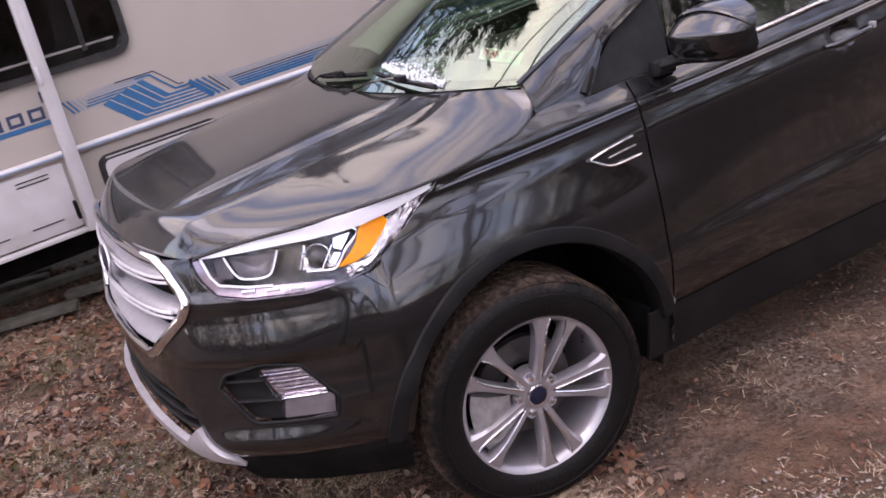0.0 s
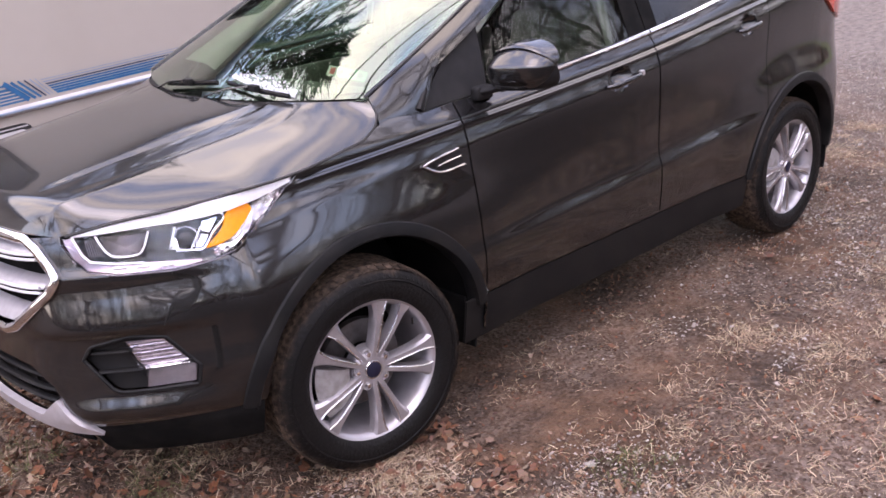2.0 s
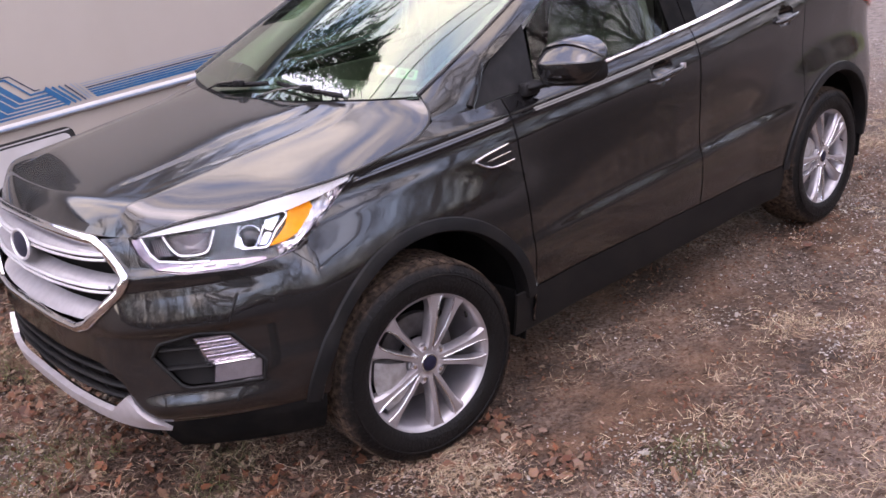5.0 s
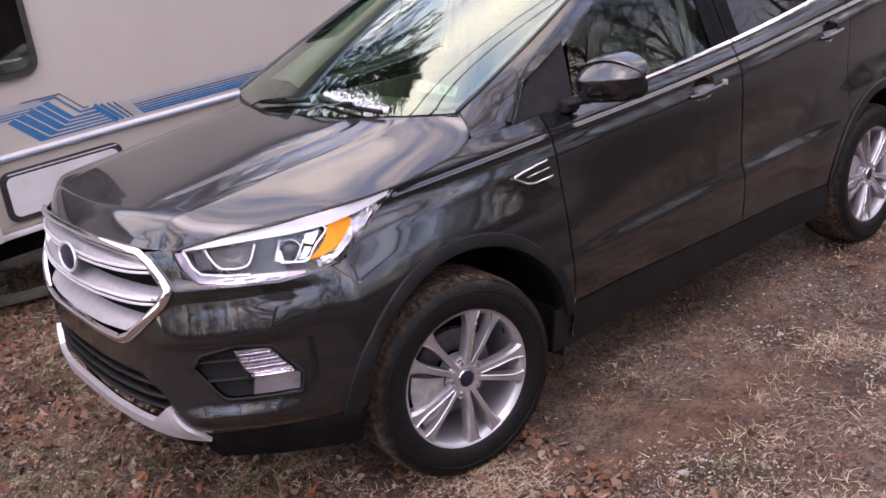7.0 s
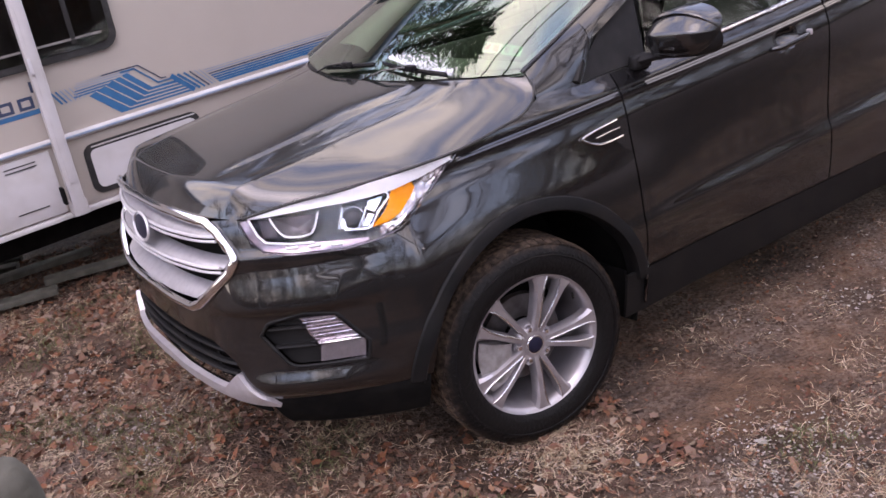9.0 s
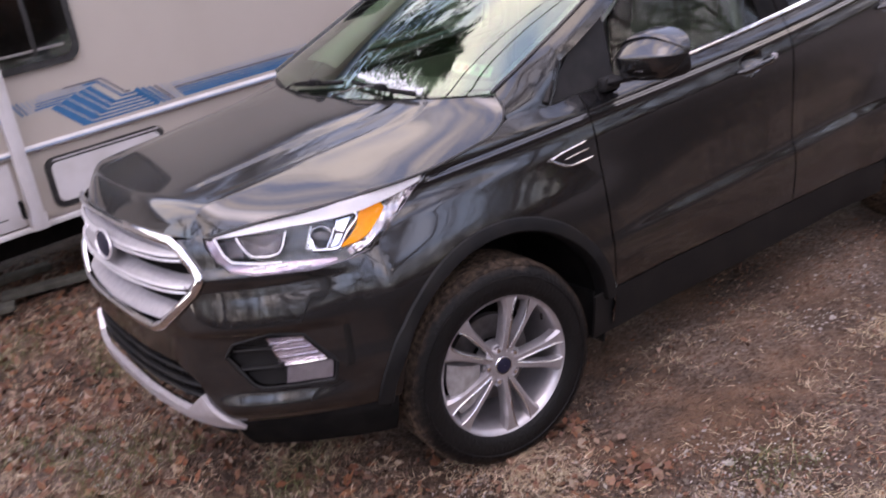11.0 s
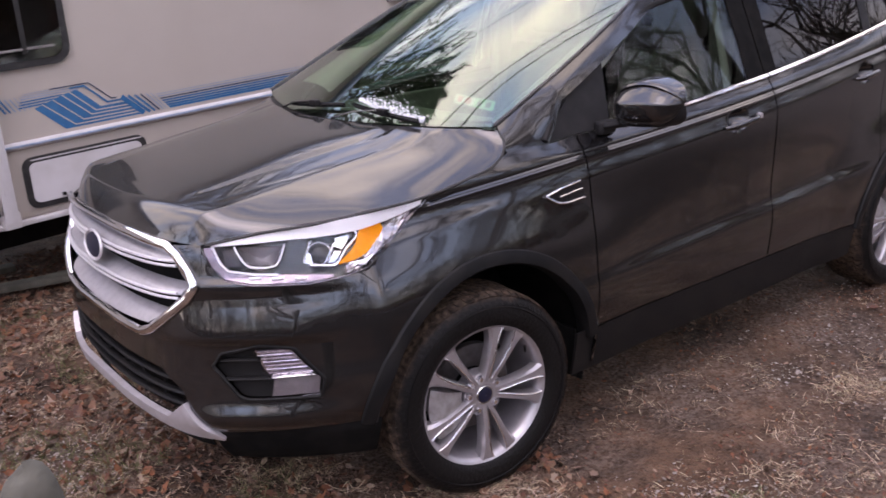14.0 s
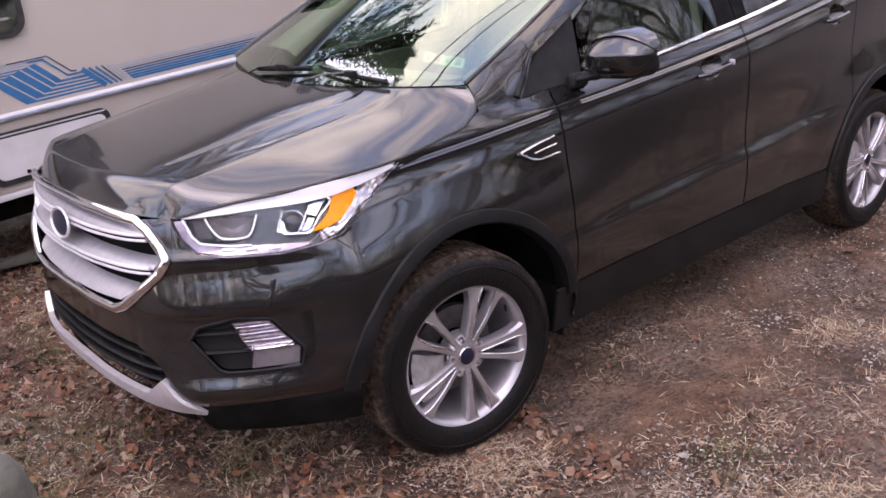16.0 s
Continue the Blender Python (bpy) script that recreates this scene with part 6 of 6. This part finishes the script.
def build_cowl_and_wipers(car):
    top = [(-0.035, 0, 1.160), (0.02, -0.36, 1.160), (0.075, -0.56, 1.163), (0.17, -0.69, 1.166), (0.20, -0.735, 1.168)]
    rear = [(0.03, 0, 1.186), (0.08, -0.36, 1.186), (0.14, -0.56, 1.186), (0.165, -0.66, 1.186), (0.19, -0.720, 1.188)]
    a, b = spline(top, 30), spline(rear, 30)
    g = [[tuple(p + (q - p) * t) for t in (0, .5, 1)] for p, q in zip(a, b)]
    rows = [[(x, -y, z) for x, y, z in r] for r in g[:0:-1]] + g
    part("cowl", shell(rows, 0.006).mesh("cowl", BLACK_TRIM), car, "black plastic cowl panel")
    ws = lambda y, t: Vector((-0.02 + 0.46 * t + 0.30 * y * y, y, 1.168 + 0.232 * t + 0.018 * y * y))
    up = Vector((-0.010, 0, 0.017))
    for y0, t0, y1, t1, yp in ((0.24, 0.03, -0.10, 0.12, 0.30), (-0.15, 0.13, -0.51, 0.01, -0.10)):
        line = [ws(y0 + (y1 - y0) * f, t0 + (t1 - t0) * f) + up for f in np.linspace(0, 1, 20)]
        mid = line[10] + Vector((-0.006, 0, 0.012))
        w = part("wiper", tube([ws(yp, -0.03) + Vector((0, 0, 0.01)), ws((yp + (y0 + y1) / 2) / 2, 0.03) + up * 1.6, mid], 0.0065, 8, flat=0.6).mesh("wiper", GLOSS_BLACK), car, "black windscreen wiper")
        part("blade", tube(line, 0.0055, 8, flat=1.2).mesh("blade", GLOSS_BLACK), w)
        part("blade_edge", tube([p + Vector((0.004, 0, -0.009)) for p in line], 0.003, 6).mesh("blade_edge", RUBBER), w)
        part("blade_clip", box(mid.x - 0.012, mid.y - 0.022, mid.z - 0.016, mid.x + 0.012, mid.y + 0.022, mid.z + 0.004, 0.004).mesh("blade_clip", BLACK_TRIM), w)


def build_wheel(name="wheel"):
    """A tyre on a ten-spoke rim: spokes in five pairs. The outer face looks along -y."""
    w = new(name)
    R, half = 0.345, 0.1175
    prof = [(0.236, -0.098), (0.242, -0.108), (0.262, -0.116), (0.290, -0.1185), (0.315, -0.113), (0.332, -0.102), (0.340, -0.090), (0.3445, -0.070), (0.3455, 0.0), (0.3445, 0.070), (0.340, 0.09), (0.315, 0.113), (0.29, 0.1185), (0.242, 0.108), (0.236, 0.098)]
    part("tyre", revolve(prof, 120).mesh("tyre", TYRE), w, "black road tyre with dried mud")
    # tread: blocks standing proud of the carcass
    tread = Bag()
    for k in range(72):
        for j, (y0, y1, tw) in enumerate(((-0.103, -0.070, 0.6), (-0.062, -0.024, .3), (-0.016, 0.016, 0), (0.024, 0.062, -.3), (0.070, 0.103, -.6))):
            a0 = 2 * math.pi * (k + 0.5 * (j % 2)) / 72
            a1 = a0 + 2 * math.pi / 72 * 0.86
            r_in, r0, r1 = 0.338, 0.3475 - (0.012 if y0 < -.09 else 0), 0.3475 - (0.012 if y1 > .09 else 0)
            skew = tw * 0.02
            v = []
            for a, y, r in ((a0, y0, r0), (a1, y0, r0), (a1 + skew, y1, r1), (a0 + skew, y1, r1)):
                v.append((r * math.cos(a), y, r * math.sin(a)))
            v += [(r_in * math.cos(math.atan2(z, x)), y, r_in * math.sin(math.atan2(z, x))) for x, y, z in v]
            tread.add(v, [(0, 3, 2, 1), (0, 1, 5, 4), (1, 2, 6, 5), (2, 3, 7, 6), (3, 0, 4, 7)])
    part("tread", tread.mesh("tread", TYRE, True), w, "muddy tyre tread blocks")
    # raised ring and shoulder ticks of the sidewall
    part("sidewall_ring", revolve([(0.3005, -0.1165), (0.302, -0.1195), (0.305, -0.1195), (0.3065, -0.1155)], 96).mesh("sidewall_ring", RUBBER), w)
    ticks = Bag()
    for k in range(84):
        a0 = 2 * math.pi * k / 84
        v = []
        for lift in (0.0, 0.0022):
            for r, y, da in ((0.311, -0.1140, 0.0), (0.311, -0.1140, 0.026), (0.3385, -0.0925, 0.050), (0.3385, -0.0925, 0.018)):
                v.append(((r + lift * .6) * math.cos(a0 + da), y - lift, (r + lift * .6) * math.sin(a0 + da)))
        ticks.add(v, [(4, 5, 6, 7), (0, 1, 5, 4), (1, 2, 6, 5), (2, 3, 7, 6), (3, 0, 4, 7)])
    part("sidewall_pattern", ticks.mesh("sidewall_pattern", TYRE, True), w, "moulded pattern of the tyre shoulder")
    # barrel and flange
    flange = [(0.203, 0.10), (0.209, -0.03), (0.219, -0.082), (0.226, -0.094), (0.233, -0.101), (0.238, -0.104), (0.2405, -0.100), (0.239, -0.09)]
    rim = part("rim", revolve(flange, 96).mesh("rim", ALLOY), w, "silver alloy rim with five pairs of spokes")
    part("rim_back", revolve([(0.03, 0.02), (0.12, 0.03), (0.165, 0.085), (0.206, 0.095)], 48).mesh("rim_back", DARK), w)
    # brake disc and caliper behind the spokes
    part("brake_disc", revolve([(0.07, -0.010), (0.075, -0.012), (0.148, -0.012), (0.150, -0.006), (0.150, 0.012), (0.07, 0.012)], 64).mesh("brake_disc", DISC), w, "grey brake disc")
    cal_rows = [[((0.098 + 0.088 * t) * math.cos(a), -0.046 + 0.034 * abs(t - .5), (0.098 + 0.088 * t) * math.sin(a)) for t in (0, .3, .6, 1)] for a in np.linspace(math.radians(160), math.radians(214), 16)]
    part("caliper", shell(cal_rows, 0.05).mesh("caliper", CALIPER), w, "grey brake caliper")
    part("caliper_bore", tube([(-0.150, -0.056, -0.040), (-0.150, -0.030, -0.040)], 0.017, 14).mesh("caliper_bore", DARK), w)
    part("caliper_bolt", tube([(-0.160, -0.058, 0.012), (-0.160, -0.030, 0.012)], 0.009, 8).mesh("caliper_bolt", DISC), w)
    # spokes
    def spoke(a_root, a_tip, side):
        bag = Bag()
        rows = []
        for t in np.linspace(0, 1, 16):
            px = 0.042 * math.cos(a_root) * (1 - t) + 0.231 * math.cos(a_tip) * t
            pz = 0.042 * math.sin(a_root) * (1 - t) + 0.231 * math.sin(a_tip) * t
            a, r = math.atan2(pz, px), math.hypot(px, pz)
            wdt = 0.0110 + 0.0015 * t + 0.0200 * t ** 7
            face = -0.089 - 0.005 * math.sin(math.pi * t) - 0.012 * t
            c, s = math.cos(a), math.sin(a)
            pts = []
            for off, dep in ((-1.0, 0.040), (-1.0, 0.010), (-0.75 if side > 0 else -0.55, 0.0), (0.55 if side > 0 else 0.75, 0.0), (1.0, 0.010), (1.0, 0.040)):
                o = off * wdt
                pts.append((r * c - o * s, face + dep, r * s + o * c))
            rows.append(pts)
        return shell(rows, 0.002)

    for k in range(5):
        mid = radians(65 + 72 * k)
        for side in (-1, 1):
            sp = spoke(mid + side * radians(14), mid + side * radians(12.5), side)
            part("spoke", sp.mesh("spoke", ALLOY), rim, sharp_angle=30)
            # machined edge along the inner side of each spoke
            edge = []
            for t in np.linspace(0.08, 1, 10):
                a0, a1 = mid + side * radians(14), mid + side * radians(12.5)
                px = 0.042 * math.cos(a0) * (1 - t) + 0.231 * math.cos(a1) * t
                pz = 0.042 * math.sin(a0) * (1 - t) + 0.231 * math.sin(a1) * t
                r = math.hypot(px, pz)
                a = math.atan2(pz, px) - side * (0.0090 + 0.0015 * t + 0.014 * t ** 7) / r
                edge.append((r * math.cos(a), -0.0898 - 0.005 * math.sin(math.pi * t) - 0.012 * t, r * math.sin(a)))
            part("spoke_edge", tube(edge, 0.0030, 6).mesh("spoke_edge", ALLOY_CUT), rim)
    part("hub", revolve([(0.0005, -0.086), (0.030, -0.087), (0.034, -0.090), (0.040, -0.090), (0.060, -0.084), (0.070, -0.070), (0.072, -0.03)], 48).mesh("hub", ALLOY), rim)
    cap = part("hub_cap", revolve([(0.0005, -0.098), (0.018, -0.0975), (0.025, -0.095), (0.0275, -0.089)], 40).mesh("hub_cap", BLUE_BADGE), rim, "plain dark blue centre cap")
    ring = [(0.029 * math.cos(a), -0.0915, 0.029 * math.sin(a)) for a in (2 * math.pi * k / 40 for k in range(40))]
    part("cap_ring", tube(ring, 0.003, 6, closed=True, up=(0, 1, 0)).mesh("cap_ring", CHROME), cap)
    nut_v = revolve([(0.0005, -0.016), (0.008, -0.015), (0.0105, -0.010), (0.0105, 0.01)], 6)
    for k in range(5):
        a = radians(29 + 72 * k)
        b = Bag().add([(x + 0.057 * math.cos(a), y - 0.078, z + 0.057 * math.sin(a)) for x, y, z in nut_v.v], nut_v.f)
        part("lug_nut", b.mesh("lug_nut", CHROME, True), rim)
        seat = revolve([(0.0165, -0.002), (0.0155, 0.008), (0.0115, 0.010)], 18)
        b = Bag().add([(x + 0.057 * math.cos(a), y - 0.083, z + 0.057 * math.sin(a)) for x, y, z in seat.v], seat.f)
        part("lug_seat", b.mesh("lug_seat", SATIN), rim)
    part("valve", tube([(0.21 * math.cos(0.6), -0.08, 0.21 * math.sin(0.6)), (0.195 * math.cos(0.6), -0.10, 0.195 * math.sin(0.6))], 0.004, 8).mesh("valve", RUBBER), w)
    return w


def build_small(car):
    # shoulder crease: a fine bright trim line is only the edge of the sheet; the wing vent is chrome
    v = [(0.286, 0.945), (0.335, 0.914), (0.455, 0.913)]
    vent = part("wing_vent", shell(side_grid([(0.30, 0.938), (0.345, 0.917), (0.455, 0.917)], [(0.31, 0.948), (0.40, 0.963), (0.455, 0.966)], 16, 8, 0.001), 0.004, True).mesh("wing_vent", GLOSS_BLACK), car, "chrome-edged wing vent")
    for name, pts, r in (("vent_rim", [(0.288, 0.946), (0.35, 0.958), (0.440, 0.970)], 0.0036), ("vent_rim", [(0.286, 0.945), (0.338, 0.916), (0.455, 0.914)], 0.0042), ("vent_bar", [(0.345, 0.934), (0.40, 0.940), (0.445, 0.944)], 0.0028)):
        line = [skin(1 + x - XE, z, 0.006) for x, z in spline([(a, b) for a, b in pts], 16)]
        part(name, tube(line, r, 8).mesh(name, CHROME), vent)
    # inspection stickers behind the windscreen: bordered squares with plain bars for the print
    o = Vector((0.2060, -0.511, 1.2290))
    ey = Vector((0.034, -0.1607, -0.020)).normalized()
    up = Vector((0.037, 0.024, 0.0227)).normalized()
    n = ey.cross(up).normalized()
    for k, (mat, ink) in enumerate(((STICKER_WHITE, STICKER_RED), (STICKER_GREEN, STICKER_INK))):
        at = lambda a, b, d, k=k: tuple(o + ey * (a * 1.2 + k * 0.083) + up * b - n * d)
        s = part("inspection_sticker", slab([(0, 0), (0.066, 0), (0.066, 0.050), (0, 0.050)], 0.0006, at).mesh("inspection_sticker", mat, True), car, ("white" if k == 0 else "green") + " inspection sticker behind the windscreen")
        for a, b, c, d in ((0.008, 0.008, 0.026, 0.042), (0.036, 0.008, 0.056, 0.042)):
            part("print_bar", slab([(a, b), (c, b), (c, d), (a, d)], 0.0006, lambda p, q, r: at(p, q, r - 0.0012)).mesh("print_bar", ink, True), s)


def build_interior(car):
    part("dashboard", box(0.22, -0.70, 0.85, 0.62, 0.70, 1.10, 0.08, 4).mesh("dashboard", DASH), car, "dark dashboard")
    hoop = [(0.78 + 0.05 * math.sin(a), -0.38 + 0.185 * math.cos(a), 1.00 + 0.175 * math.sin(a)) for a in (2 * math.pi * k / 40 for k in range(40))]
    wheel = part("steering_wheel", tube(hoop, 0.016, 10, closed=True, up=(1, 0, 0)).mesh("steering_wheel", DASH), car, "dark steering wheel")
    part("steering_boss", box(0.70, -0.45, 0.94, 0.78, -0.31, 1.05, 0.03).mesh("steering_boss", DASH), wheel)
    for x in (1.15, 2.05):
        for y in (-0.38, 0.38):
            seat = part("seat", box(x - 0.28, y - 0.25, 0.52, x + 0.28, y + 0.25, 0.72, 0.07, 4).mesh("seat", SEAT), car, "light cloth seat")
            b = box(-0.06, -0.24, 0, 0.06, 0.24, 0.62, 0.05, 4)
            part("backrest", Bag().add([tuple(pose(x + 0.25, y, 0.66, 0, 14, 0) @ Vector(v)) for v in b.v], b.f).mesh("backrest", SEAT), seat)
            b = box(-0.045, -0.13, 0, 0.045, 0.13, 0.17, 0.04, 4)
            part("headrest", Bag().add([tuple(pose(x + 0.42, y, 1.31, 0, 10, 0) @ Vector(v)) for v in b.v], b.f).mesh("headrest", SEAT), seat)
    for y in (-0.66, 0.66):
        part("pillar_cover", box(1.43, y - 0.03, 0.9, 1.53, y + 0.03, 1.55, 0.02).mesh("pillar_cover", SEAT), car)
    edge_a = [(0.34, -0.735, 1.20), (0.46, -0.725, 1.255), (0.69, -0.695, 1.37), (1.03, -0.630, 1.545)]
    edge_b = [(0.46, -0.715, 1.13), (0.60, -0.705, 1.215), (0.83, -0.675, 1.345), (1.12, -0.620, 1.50)]
    both("pillar_trim", shell(loft([edge_a, [((a[0] + b[0]) / 2, (a[1] + b[1]) / 2 + 0.03, (a[2] + b[2]) / 2 + 0.01) for a, b in zip(edge_a, edge_b)], edge_b], 20, 8), 0.01), PALE_TRIM, car, "pale grey inner pillar trim")
    both("belt_guide", tube([(1.385, -0.765, 1.15), (1.392, -0.715, 1.34), (1.40, -0.655, 1.50)], 0.020, 8, flat=0.5), PALE_TRIM, car, "pale grey seat belt cover")
    part("cabin_floor", box(0.49, -0.72, 0.42, 2.2, 0.72, 0.46, 0.01).mesh("cabin_floor", DASH), car)
    part("headlining", box(1.0, -0.60, 1.545, 3.2, 0.60, 1.56, 0.005).mesh("headlining", SEAT), car)
    part("rear_mirror", box(0.60, -0.11, 1.36, 0.625, 0.11, 1.42, 0.012).mesh("rear_mirror", DASH), car)
    for s in (-1, 1):
        part("door_lining", box(0.52, s * 0.80 - 0.02, 0.48, 2.3, s * 0.80 + 0.02, 1.06, 0.015).mesh("door_lining", DASH), car)


def build_car():
    car = new("car")
    tagged(car, "dark grey compact crossover car with silver alloy wheels, parked on gravel", "car")
    doors, rear_doors = build_body(car)
    build_hood(car)
    build_grille(car)
    build_headlight(car)
    build_glasshouse(car, doors, rear_doors)
    build_mirror(car)
    build_cowl_and_wipers(car)
    build_small(car)
    build_interior(car)
    wheel = build_wheel()
    wheel.parent = car
    wheel.matrix_local = pose(0, -0.775, 0.345, 0, 0, -6)
    rear = copy_thing(wheel, pose(2.69, -0.775, 0.345, 0, 24, 0))
    right = copy_thing(wheel, pose(0, 0.775, 0.345, 0, 0, 174))
    right_rear = copy_thing(wheel, pose(2.69, 0.775, 0.345, 0, 10, 180))


build_car()
